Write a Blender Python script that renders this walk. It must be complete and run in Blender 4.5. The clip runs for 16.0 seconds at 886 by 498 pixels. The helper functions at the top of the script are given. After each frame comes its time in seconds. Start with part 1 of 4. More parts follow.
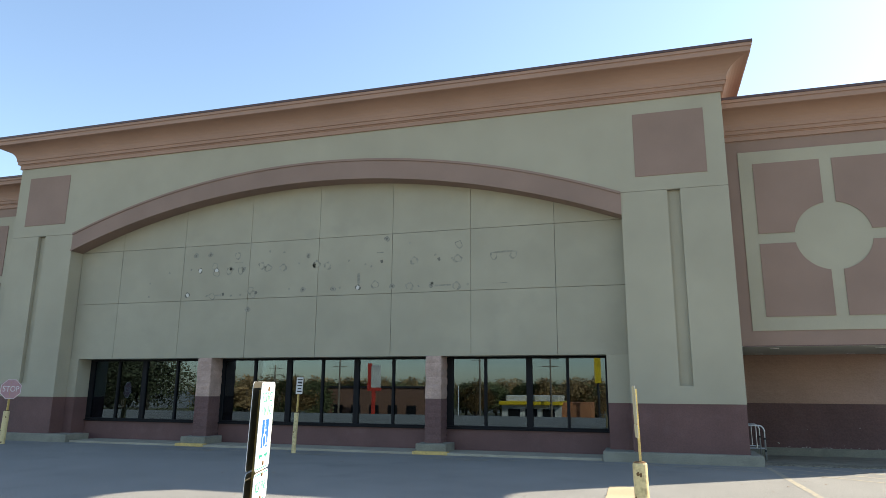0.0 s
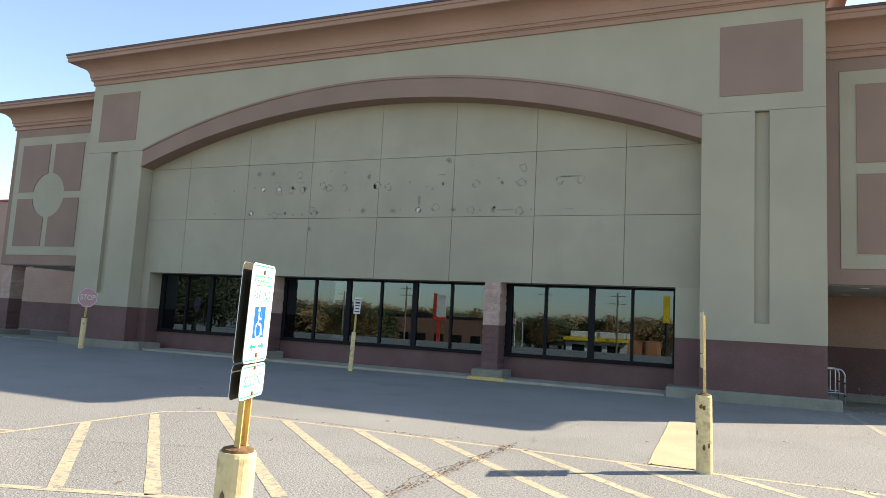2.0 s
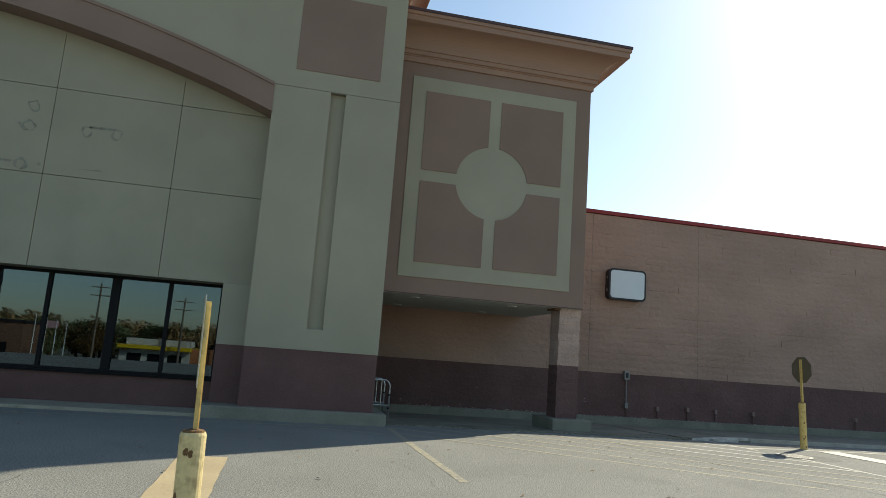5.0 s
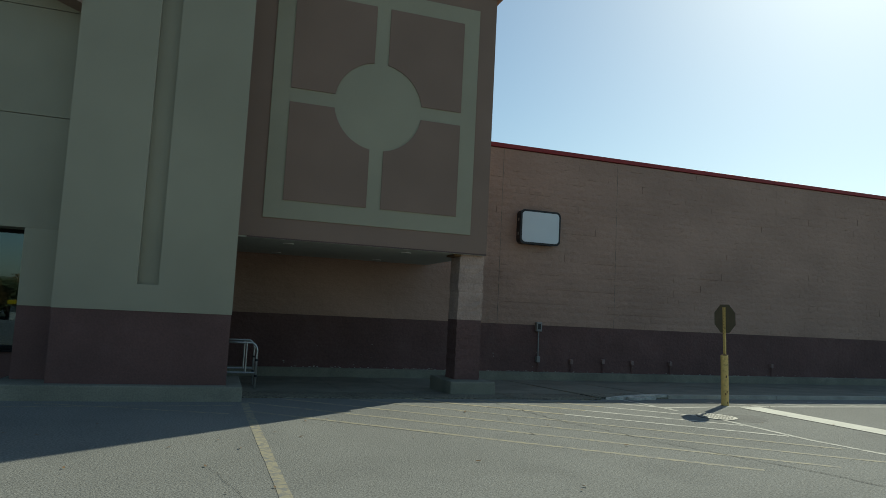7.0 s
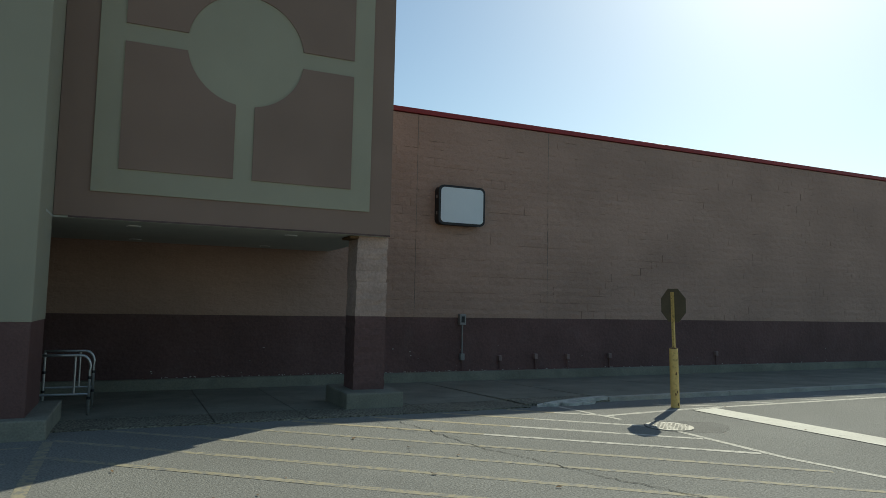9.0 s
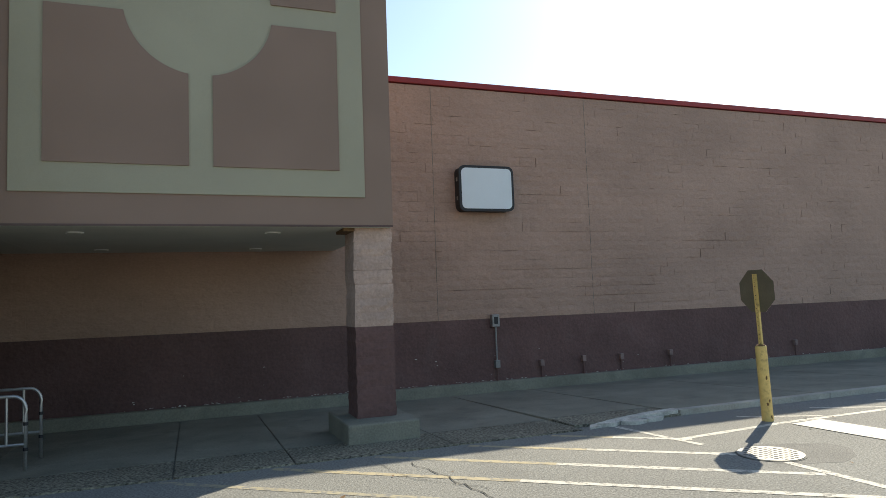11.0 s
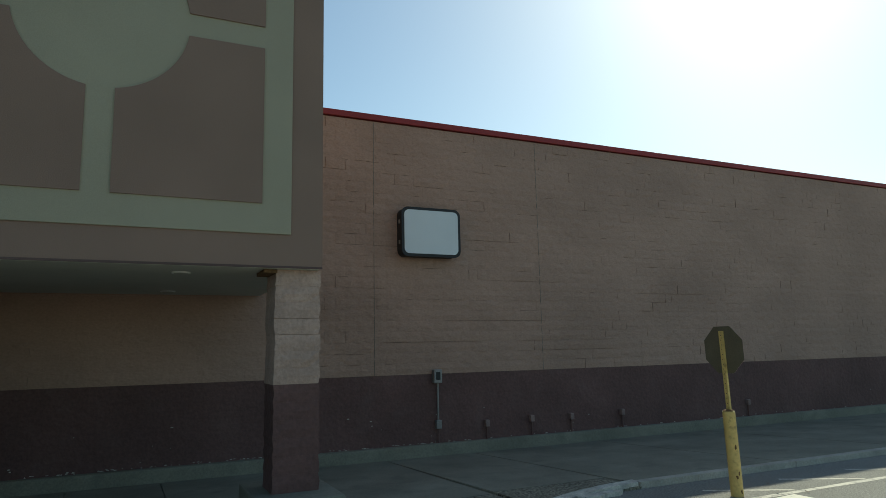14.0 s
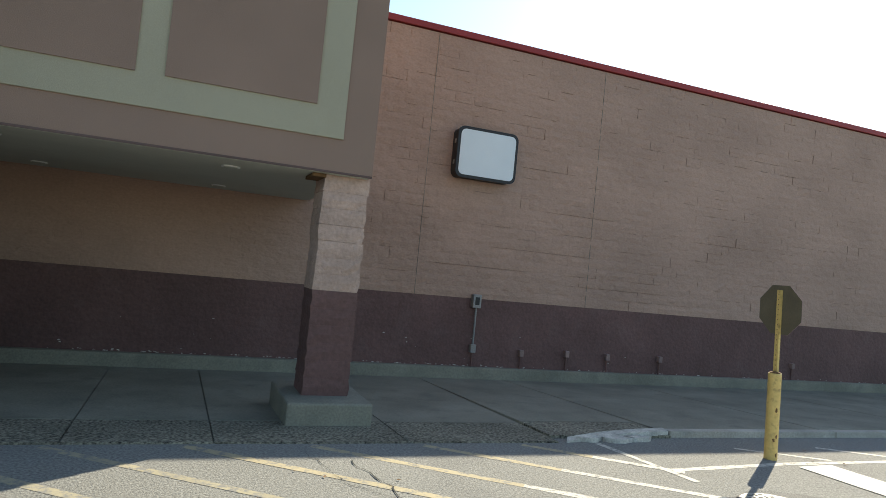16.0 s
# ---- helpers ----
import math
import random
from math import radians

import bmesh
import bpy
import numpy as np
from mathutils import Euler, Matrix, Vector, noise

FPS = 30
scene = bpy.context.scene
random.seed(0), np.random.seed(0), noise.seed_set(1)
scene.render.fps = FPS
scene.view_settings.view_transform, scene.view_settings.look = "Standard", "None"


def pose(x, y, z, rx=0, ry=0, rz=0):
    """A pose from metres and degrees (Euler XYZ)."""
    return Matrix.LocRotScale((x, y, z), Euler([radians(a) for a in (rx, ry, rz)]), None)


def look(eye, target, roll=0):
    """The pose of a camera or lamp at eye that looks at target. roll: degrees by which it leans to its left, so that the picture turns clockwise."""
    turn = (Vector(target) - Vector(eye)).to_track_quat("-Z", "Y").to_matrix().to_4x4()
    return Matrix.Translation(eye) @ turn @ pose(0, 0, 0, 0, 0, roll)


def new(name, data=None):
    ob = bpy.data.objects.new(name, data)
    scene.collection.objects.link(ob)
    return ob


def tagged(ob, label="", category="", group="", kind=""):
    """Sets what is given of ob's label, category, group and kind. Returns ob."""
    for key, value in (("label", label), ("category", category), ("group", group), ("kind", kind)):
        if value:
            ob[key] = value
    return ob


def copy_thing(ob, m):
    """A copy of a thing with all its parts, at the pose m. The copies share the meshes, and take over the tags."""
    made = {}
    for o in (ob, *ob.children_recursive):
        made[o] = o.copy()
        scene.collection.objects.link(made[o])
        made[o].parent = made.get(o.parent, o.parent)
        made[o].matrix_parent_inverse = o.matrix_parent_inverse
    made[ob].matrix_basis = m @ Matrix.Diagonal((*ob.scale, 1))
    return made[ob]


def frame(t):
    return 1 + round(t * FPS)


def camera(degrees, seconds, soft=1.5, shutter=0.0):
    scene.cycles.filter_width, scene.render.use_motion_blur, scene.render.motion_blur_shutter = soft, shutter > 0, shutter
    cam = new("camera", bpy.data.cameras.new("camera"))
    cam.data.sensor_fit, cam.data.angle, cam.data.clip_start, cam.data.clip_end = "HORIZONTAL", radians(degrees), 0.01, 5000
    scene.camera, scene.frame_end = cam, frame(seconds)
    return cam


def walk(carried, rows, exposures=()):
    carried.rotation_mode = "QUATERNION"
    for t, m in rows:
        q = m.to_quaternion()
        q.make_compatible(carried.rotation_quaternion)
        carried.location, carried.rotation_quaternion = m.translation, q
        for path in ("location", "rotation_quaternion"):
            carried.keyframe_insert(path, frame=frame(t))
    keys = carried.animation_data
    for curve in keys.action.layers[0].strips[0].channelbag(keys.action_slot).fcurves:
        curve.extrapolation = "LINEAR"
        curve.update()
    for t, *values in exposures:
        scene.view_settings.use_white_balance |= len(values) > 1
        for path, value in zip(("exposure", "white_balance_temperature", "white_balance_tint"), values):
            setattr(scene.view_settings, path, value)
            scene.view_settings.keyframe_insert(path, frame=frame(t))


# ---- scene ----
cam = camera(67.0, 16.0, soft=0.65)
PATH = [
    (0, (0.067, 0.707, 1.653), (-0.502, 2.579, 2.07), 0.4),
    (0.5, (0.066, 0.699, 1.646), (-0.51, 2.566, 2.072), 0.4),
    (1, (0.077, 0.688, 1.587), (-0.491, 2.581, 1.893), 0.3),
    (1.5, (0.072, 1.054, 1.51), (-0.588, 2.933, 1.693), -0.5),
    (2, (0.069, 1.405, 1.476), (-0.699, 3.239, 1.692), 3.1),
    (2.5, (0.028, 1.794, 1.49), (-0.579, 3.659, 1.88), 4.8),
    (3, (0.115, 2.229, 1.475), (-0.492, 4.101, 1.83), 3.4),
    (3.5, (0.109, 2.882, 1.411), (-0.001, 4.851, 1.742), 3.7),
    (4, (0.162, 3.485, 1.395), (0.178, 5.454, 1.745), 4.0),
    (4.5, (0.245, 4.038, 1.431), (0.51, 6.002, 1.705), 4.4),
    (5, (0.455, 4.607, 1.429), (0.874, 6.536, 1.752), 4.2),
    (5.2, (0.569, 4.881, 1.439), (1.07, 6.797, 1.714), 2.6),
    (7.3, (2.17, 7.073, 1.667), (2.877, 8.934, 1.852), 3.0),
    (7.5, (2.328, 7.309, 1.673), (3.138, 9.125, 1.89), 3.85),
    (8, (2.734, 7.889, 1.68), (3.616, 9.675, 1.86), 1.4),
    (10.3, (4.407, 10.216, 1.825), (5.087, 12.092, 1.95), -0.0),
    (10.5, (4.539, 10.428, 1.824), (5.212, 12.308, 1.944), -0.6),
    (11, (4.717, 10.876, 1.817), (5.419, 12.743, 1.967), -2.1),
    (11.5, (4.928, 11.237, 1.859), (5.601, 13.106, 2.09), -1.9),
    (12, (4.992, 11.522, 1.876), (5.693, 13.372, 2.174), -0.2),
    (12.5, (5.022, 11.639, 1.89), (5.686, 13.5, 2.201), -1.4),
    (13, (5.09, 11.643, 1.871), (5.808, 13.496, 2.102), 0.4),
    (13.5, (5.23, 11.767, 1.866), (6.031, 13.583, 2.103), -0.3),
    (14, (5.199, 11.845, 1.871), (6.047, 13.632, 2.163), -1.2),
    (14.5, (5.234, 11.988, 1.871), (6.032, 13.809, 2.084), -0.7),
    (15, (5.263, 12.005, 1.902), (6.006, 13.849, 2.124), -2.3),
    (15.5, (5.305, 11.996, 1.9), (6.044, 13.84, 2.131), -2.9),
    (16, (5.307, 12.093, 1.841), (6.037, 13.954, 1.907), 5.6),
]
EXPOSURES = [(0, 1.37, 6950, 9), (0.5, 1.33, 6900, 9), (1.0, 1.42, 7150, 11), (1.5, 1.34, 7150, 11), (2.0, 1.38, 7150, 12), (2.5, 1.66, 7100, 11), (3.0, 1.72, 7150, 13), (3.5, 1.9, 7150, 13), (4.0, 1.38, 7100, 12), (4.5, 0.95, 7050, 7), (5.0, 0.5, 6950, 1), (5.2, 0.4, 6900, -1),
             (7.3, -0.3, 6450, -7), (8.2, -0.36, 6400, -8), (10.3, 0.53, 6900, 4), (10.6, 0.62, 6900, 4), (11.0, 0.82, 6950, 5), (11.5, 0.76, 6900, 4), (12.0, 0.16, 6750, -5), (12.5, 0.06, 6750, -7), (13.0, 0.18, 6750, -5), (14.0, 0.06, 6750, -8), (14.5, 0.12, 6750, -7), (15.0, 0.42, 6850, -1), (15.5, 0.6, 6900, 1), (16.0, 1.0, 7000, 4)]
walk(cam, [(t, look(eye, target, roll)) for t, eye, target, roll in PATH], EXPOSURES)

# ---- light ----
SUN = Vector((1.115, 0.862, 1.0)).normalized()
world = bpy.data.worlds.new("sky")
scene.world = world
world.use_nodes = True
sky = world.node_tree.nodes.new("ShaderNodeTexSky")
sky.sky_type = "NISHITA"
sky.sun_disc = False
sky.sun_elevation = math.asin(SUN.z)
sky.sun_rotation = math.atan2(SUN.x, SUN.y)
sky.air_density, sky.dust_density, sky.ozone_density = 1.05, 0.6, 2.2
world.node_tree.links.new(sky.outputs[0], world.node_tree.nodes["Background"].inputs[0])
world.node_tree.nodes["Background"].inputs[1].default_value = 0.12
sun = new("sun", bpy.data.lights.new("sun", "SUN"))
sun.data.energy, sun.data.angle, sun.data.color = 4.8, radians(0.55), (1.0, 0.91, 0.79)
sun.matrix_world = look(SUN * 60, (0, 0, 0))


# ---- materials ----
def mat(name, colour, rough=0.8, metal=0.0, dark=0.75, light=1.15, large=0.6, grain=60.0, bump=0.0, bump_scale=80.0,
        stains=0.0, stain_colour=(0.1, 0.09, 0.08), per_object=0.0, warp=0.0, stretch=(1, 1, 1), spec=0.4, broad=None):
    """A painted or mineral surface: broad patches, fine grain, optional stains and relief."""
    m = bpy.data.materials.new(name)
    m.use_nodes = True
    n, link = m.node_tree.nodes, m.node_tree.links
    bsdf = n["Principled BSDF"]
    bsdf.inputs["Roughness"].default_value = rough
    bsdf.inputs["Metallic"].default_value = metal
    bsdf.inputs["Specular IOR Level"].default_value = spec
    geo = n.new("ShaderNodeNewGeometry")
    mapping = n.new("ShaderNodeMapping")
    mapping.inputs["Scale"].default_value = stretch
    link.new(geo.outputs["Position"], mapping.inputs[0])

    def nz(scale, detail=4.0):
        t = n.new("ShaderNodeTexNoise")
        t.inputs["Scale"].default_value, t.inputs["Detail"].default_value = scale, detail
        link.new(mapping.outputs[0], t.inputs["Vector"])
        return t.outputs["Fac"]

    def remap(v, a, b, lo=0.3, hi=0.7):
        r = n.new("ShaderNodeMapRange")
        r.inputs[1].default_value, r.inputs[2].default_value, r.inputs[3].default_value, r.inputs[4].default_value = lo, hi, a, b
        link.new(v, r.inputs[0])
        return r.outputs[0]

    def times(a, b):
        x = n.new("ShaderNodeMath")
        x.operation = "MULTIPLY"
        link.new(a, x.inputs[0])
        link.new(b, x.inputs[1])
        return x.outputs[0]

    mid = (dark + light) / 2
    v = times(remap(nz(large), *(broad or (dark, light))), remap(nz(grain, 3.0), 1 - (mid - dark) * 0.8, 1 + (light - mid) * 0.8))
    if per_object:
        info = n.new("ShaderNodeObjectInfo")
        v = times(v, remap(info.outputs["Random"], 1 - per_object, 1 + per_object, 0, 1))
    mul = n.new("ShaderNodeVectorMath")
    mul.operation = "SCALE"
    mul.inputs[0].default_value = colour
    link.new(v, mul.inputs["Scale"])
    out = mul.outputs[0]
    if stains:
        mix = n.new("ShaderNodeMix")
        mix.data_type = "RGBA"
        link.new(times(remap(nz(large * 2.7, 8.0), 0, stains, 0.52, 0.75), remap(nz(large * 0.5), 0.2, 1)), mix.inputs[0])
        link.new(out, mix.inputs[6])
        mix.inputs[7].default_value = (*stain_colour, 1)
        out = mix.outputs[2]
    link.new(out, bsdf.inputs["Base Color"])
    if bump:
        b = n.new("ShaderNodeBump")
        b.inputs["Distance"].default_value = bump
        link.new(nz(bump_scale, 5.0), b.inputs["Height"])
        link.new(b.outputs[0], bsdf.inputs["Normal"])
    return m


CREAM = mat("cream_stucco", (0.375, 0.341, 0.25), 0.9, dark=0.93, light=1.07, large=0.5, grain=90, bump=0.004, bump_scale=160, stains=0.12, stain_colour=(0.2, 0.19, 0.16))
CREAM_PANEL = mat("cream_panel_stucco", (0.362, 0.33, 0.242), 0.9, dark=0.92, light=1.06, large=0.7, grain=90, bump=0.004, bump_scale=160, stains=0.2, stain_colour=(0.22, 0.21, 0.18), per_object=0.02)
MAUVE = mat("mauve_stucco", (0.268, 0.181, 0.14), 0.9, dark=0.92, light=1.08, large=0.8, grain=90, bump=0.004, bump_scale=160)
TERRA = mat("terracotta_cornice_paint", (0.345, 0.21, 0.148), 0.75, dark=0.92, light=1.08, large=0.5, grain=50, bump=0.002, bump_scale=60)
COPING = mat("dark_metal_coping", (0.10, 0.06, 0.055), 0.45, 0.3, dark=0.9, light=1.1)
RED_COPING = mat("red_metal_coping", (0.30, 0.035, 0.035), 0.5, 0.1, dark=0.85, light=1.1)
JOINT = mat("joint_shadow_sealant", (0.2, 0.185, 0.15), 0.9)
MAROON = mat("maroon_masonry_paint", (0.135, 0.070, 0.062), 0.7, dark=0.85, light=1.12, large=1.2, grain=40, bump=0.006, bump_scale=35, stains=0.25, stain_colour=(0.2, 0.13, 0.12))
TAN = mat("pink_tan_block_paint", (0.41, 0.268, 0.206), 0.85, dark=0.88, light=1.1, large=0.7, grain=30, bump=0.03, bump_scale=9, stretch=(0.75, 1, 1.15), per_object=0.02)
MAROON_BLOCK = mat("maroon_block_paint", (0.135, 0.074, 0.067), 0.8, dark=0.82, light=1.16, large=0.9, grain=22, bump=0.022, bump_scale=10, stains=0.15, stain_colour=(0.25, 0.2, 0.18), per_object=0.03)
PINK_BLOCK = mat("pale_pink_split_block", (0.45, 0.315, 0.255), 0.85, dark=0.86, light=1.12, large=3, grain=25, bump=0.03, bump_scale=14, per_object=0.05)
CONCRETE = mat("weathered_green_grey_concrete", (0.235, 0.226, 0.178), 0.9, dark=0.78, light=1.16, large=1.0, grain=40, bump=0.004, bump_scale=45, stains=0.65, stain_colour=(0.105, 0.1, 0.085))
CURB = mat("pale_curb_concrete", (0.42, 0.40, 0.345), 0.9, dark=0.8, light=1.15, large=2.0, grain=40, bump=0.01, bump_scale=25, stains=0.4, stain_colour=(0.2, 0.19, 0.17))
AGGREGATE = mat("exposed_aggregate", (0.2, 0.185, 0.14), 0.95, dark=0.15, light=2.3, large=1.0, grain=34, broad=(0.8, 1.15), bump=0.02, bump_scale=38)
ASPHALT = mat("aged_asphalt", (0.222, 0.222, 0.206), 0.93, dark=0.55, light=1.45, large=0.35, grain=42, bump=0.011, bump_scale=60, broad=(0.9, 1.09), stains=0.35, stain_colour=(0.10, 0.10, 0.098), spec=0.25)
PATCH = mat("darker_worn_asphalt", (0.178, 0.176, 0.164), 0.95, dark=0.6, light=1.4, broad=(0.85, 1.1), large=3, grain=60, bump=0.01, bump_scale=60)
CRACK = mat("asphalt_crack", (0.05, 0.05, 0.048), 1.0)


def worn_paint(name, colour, wear):
    """Road paint that has flaked off in specks, showing asphalt."""
    m = mat(name, colour, 0.85, dark=0.9, light=1.06, large=1.5, grain=30, stains=0.0)
    n, link = m.node_tree.nodes, m.node_tree.links
    bsdf = n["Principled BSDF"]
    src = bsdf.inputs["Base Color"].links[0].from_socket
    geo = n.new("ShaderNodeNewGeometry")
    t = n.new("ShaderNodeTexNoise")
    t.inputs["Scale"].default_value, t.inputs["Detail"].default_value = 11.0, 9.0
    t.inputs["Roughness"].default_value = 0.75
    link.new(geo.outputs["Position"], t.inputs["Vector"])
    r = n.new("ShaderNodeMapRange")
    r.inputs[1].default_value, r.inputs[2].default_value = 0.62 - wear, 0.68 - wear * 0.7
    link.new(t.outputs["Fac"], r.inputs[0])
    mix = n.new("ShaderNodeMix")
    mix.data_type = "RGBA"
    link.new(r.outputs[0], mix.inputs[0])
    link.new(src, mix.inputs[6])
    mix.inputs[7].default_value = (0.2, 0.198, 0.187, 1)
    link.new(mix.outputs[2], bsdf.inputs["Base Color"])
    return m


YELLOW_LINE = worn_paint("faded_yellow_line", (0.40, 0.345, 0.225), 0.12)
WHITE_LINE = worn_paint("faded_white_line", (0.54, 0.52, 0.455), 0.115)
FAINT_LINE = worn_paint("worn_off_line", (0.345, 0.31, 0.215), 0.16)
YELLOW_STRIP = worn_paint("yellow_strip_paint", (0.43, 0.345, 0.215), 0.02)
WHITE_STRIP = worn_paint("white_strip_paint", (0.66, 0.64, 0.56), 0.02)
YELLOW_PAINT = mat("chipped_yellow_post_paint", (0.62, 0.44, 0.15), 0.55, dark=0.9, light=1.08, large=6, grain=30, stains=0.9, stain_colour=(0.16, 0.10, 0.05), bump=0.003, bump_scale=30)
PALE_YELLOW = mat("pale_yellow_bollard_paint", (0.66, 0.53, 0.27), 0.6, dark=0.9, light=1.08, large=5, grain=30, stains=0.9, stain_colour=(0.22, 0.15, 0.07), bump=0.003, bump_scale=30)
RUST = mat("flaking_rust", (0.16, 0.09, 0.04), 0.95, dark=0.6, light=1.3, large=14, grain=60, bump=0.006, bump_scale=50)
SIGN_WHITE = mat("white_sign_sheeting", (0.8, 0.8, 0.78), 0.4, dark=0.97, light=1.03, large=3)
SIGN_GREEN = mat("green_sign_ink", (0.012, 0.27, 0.2), 0.5)
SIGN_BLUE = mat("blue_sign_ink", (0.003, 0.115, 0.42), 0.5)
SIGN_BLACK = mat("black_sign_ink", (0.03, 0.03, 0.03), 0.6)
SIGN_BACK = mat("dull_sign_back", (0.075, 0.07, 0.05), 0.6, 0.2, dark=0.9, light=1.1, large=6)
PALE_BACK = mat("pale_bare_sign_back", (0.62, 0.52, 0.32), 0.5, 0.1, dark=0.93, light=1.05, large=6)
STOP_BACK = mat("olive_sign_back", (0.14, 0.12, 0.08), 0.6, 0.2, dark=0.9, light=1.1, large=6)
STOP_RED = mat("faded_stop_red", (0.52, 0.30, 0.31), 0.6, dark=0.9, light=1.08, large=5)
STOP_WHITE = mat("faded_stop_white", (0.72, 0.68, 0.66), 0.6)
FRAME = mat("black_window_frame", (0.010, 0.010, 0.011), 0.6, 0.0, spec=0.15)
KERB = mat("tan_worn_kerb", (0.34, 0.31, 0.235), 0.9, dark=0.85, light=1.12, large=1.5, grain=40, bump=0.006, bump_scale=40, stains=0.4, stain_colour=(0.15, 0.14, 0.12))
# near black: the unlit room's darkness is in the colour
INTERIOR = mat("unlit_interior_dark", (0.03, 0.03, 0.03), 0.9)
# one dark colour for block joints and for shadow lines under courses
GAP_SHADE = mat("dark_joint_and_shade", (0.255, 0.168, 0.128), 0.95)
SOFFIT = mat("pale_soffit_board", (0.5, 0.5, 0.44), 0.85, dark=0.93, light=1.05, large=0.8, stains=0.2, stain_colour=(0.25, 0.24, 0.2))
STEEL = mat("galvanised_pipe", (0.55, 0.55, 0.54), 0.4, 0.8, dark=0.85, light=1.1, large=5)
CONDUIT = mat("grey_conduit", (0.30, 0.29, 0.28), 0.6, 0.3)
RUBBLE = mat("crumbled_pale_concrete", (0.56, 0.54, 0.48), 0.95, dark=0.7, light=1.2, large=6, grain=40, bump=0.02, bump_scale=22, stains=0.4, stain_colour=(0.2, 0.19, 0.17))
STUB = mat("weathered_stub_paint", (0.24, 0.165, 0.15), 0.7, dark=0.8, light=1.2, large=9)
CAB_FRAME = mat("dark_bronze_sign_cabinet", (0.035, 0.035, 0.038), 0.5, 0.3)
CAB_FACE = mat("blank_white_sign_face", (0.72, 0.77, 0.8), 0.35, dark=0.96, light=1.03, large=1.5)
IRON = mat("cast_iron_cover", (0.34, 0.33, 0.30), 0.7, 0.3, dark=0.85, light=1.1, large=8, grain=60)
IRON_PIT = mat("cast_iron_recess", (0.10, 0.10, 0.09), 0.85)
SPOT = mat("sealant_smudge", (0.275, 0.26, 0.205), 0.95, dark=0.7, light=1.25, large=9)
SPOT_DARK = mat("dark_anchor_hole", (0.16, 0.15, 0.122), 0.95)
SPOT_PALE = mat("pale_anchor_patch", (0.62, 0.6, 0.54), 0.9)
LEAF_A = mat("autumn_leaf", (0.36, 0.23, 0.10), 0.8, dark=0.6, light=1.4, large=1.2, grain=6)
LEAF_B = mat("green_leaf", (0.15, 0.16, 0.07), 0.8, dark=0.6, light=1.4, large=1.2, grain=6)
LEAF_C = mat("dark_green_leaf", (0.075, 0.082, 0.04), 0.8, dark=0.5, light=1.5, large=1.2, grain=6)
# for the added strip that keeps reflected ground from looking pale
DARK_GROUND = mat("dark_ground_filler", (0.10, 0.095, 0.045), 0.95, dark=0.7, light=1.3, large=0.4, grain=5)
LEAF_DRY = mat("dry_fallen_leaf", (0.20, 0.12, 0.06), 0.9, per_object=0.4)
BARK = mat("grey_bark", (0.12, 0.10, 0.08), 0.95)
RED_SIGN = mat("red_pylon_paint", (0.55, 0.05, 0.03), 0.5)
YELLOW_SIGN = mat("yellow_pylon_panel", (0.75, 0.50, 0.02), 0.5)
SHOP_PALE = mat("pale_shop_wall", (0.6, 0.58, 0.52), 0.8)
SHOP_ORANGE = mat("orange_shop_wall", (0.45, 0.18, 0.08), 0.8)
BROWN_BRICK = mat("brown_brick_wall", (0.20, 0.105, 0.07), 0.9, large=2)
WOOD_POLE = mat("utility_pole_wood", (0.2, 0.16, 0.12), 0.95)

GLASS = bpy.data.materials.new("tinted_shop_glass")
GLASS.use_nodes = True
_n, _l = GLASS.node_tree.nodes, GLASS.node_tree.links
_n.remove(_n["Principled BSDF"])
_fr, _tr, _gl, _mx = (_n.new("ShaderNode" + k) for k in ("Fresnel", "BsdfTransparent", "BsdfGlossy", "MixShader"))
_fr.inputs[0].default_value = 1.9
_tr.inputs[0].default_value = (0.35, 0.36, 0.34, 1)
_gl.inputs["Color"].default_value, _gl.inputs["Roughness"].default_value = (0.6, 0.82, 1.0, 1), 0.004
_l.new(_fr.outputs[0], _mx.inputs[0])
_l.new(_tr.outputs[0], _mx.inputs[1])
_l.new(_gl.outputs[0], _mx.inputs[2])
_l.new(_mx.outputs[0], _n["Material Output"].inputs[0])


# ---- building helpers ----
def mesh_of(bm, name, material):
    me = bpy.data.meshes.new(name)
    bmesh.ops.recalc_face_normals(bm, faces=bm.faces[:])
    bm.to_mesh(me)
    bm.free()
    me.materials.append(material)
    return me


def part(name, bm, material, parent=None, label=""):
    ob = new(name, mesh_of(bm, name, material))
    ob.parent = parent
    if label:
        ob["label"] = label
    return ob


def structure(name, bm, material, label, category):
    return tagged(part(name, bm, material), label, category, kind="structure")


def empty(name, label, category, at=(0, 0, 0), group="", kind="", rz=0.0):
    ob = new(name)
    ob.empty_display_size = 0.2
    ob.matrix_basis = pose(*at, 0, 0, rz)
    return tagged(ob, label, category, group, kind)


def add_box(bm, x0, x1, y0, y1, z0, z1, bevel=0.0):
    v = [bm.verts.new((x, y, z)) for x in (x0, x1) for y in (y0, y1) for z in (z0, z1)]
    fs = [bm.faces.new([v[i] for i in f]) for f in ((0, 1, 3, 2), (4, 6, 7, 5), (0, 4, 5, 1), (2, 3, 7, 6), (0, 2, 6, 4), (1, 5, 7, 3))]
    if bevel:
        es = list({e for f in fs for e in f.edges})
        bmesh.ops.bevel(bm, geom=es, offset=bevel, segments=2, affect="EDGES", profile=0.5)
    return bm


def box(x0, x1, y0, y1, z0, z1, bevel=0.0):
    return add_box(bmesh.new(), x0, x1, y0, y1, z0, z1, bevel)


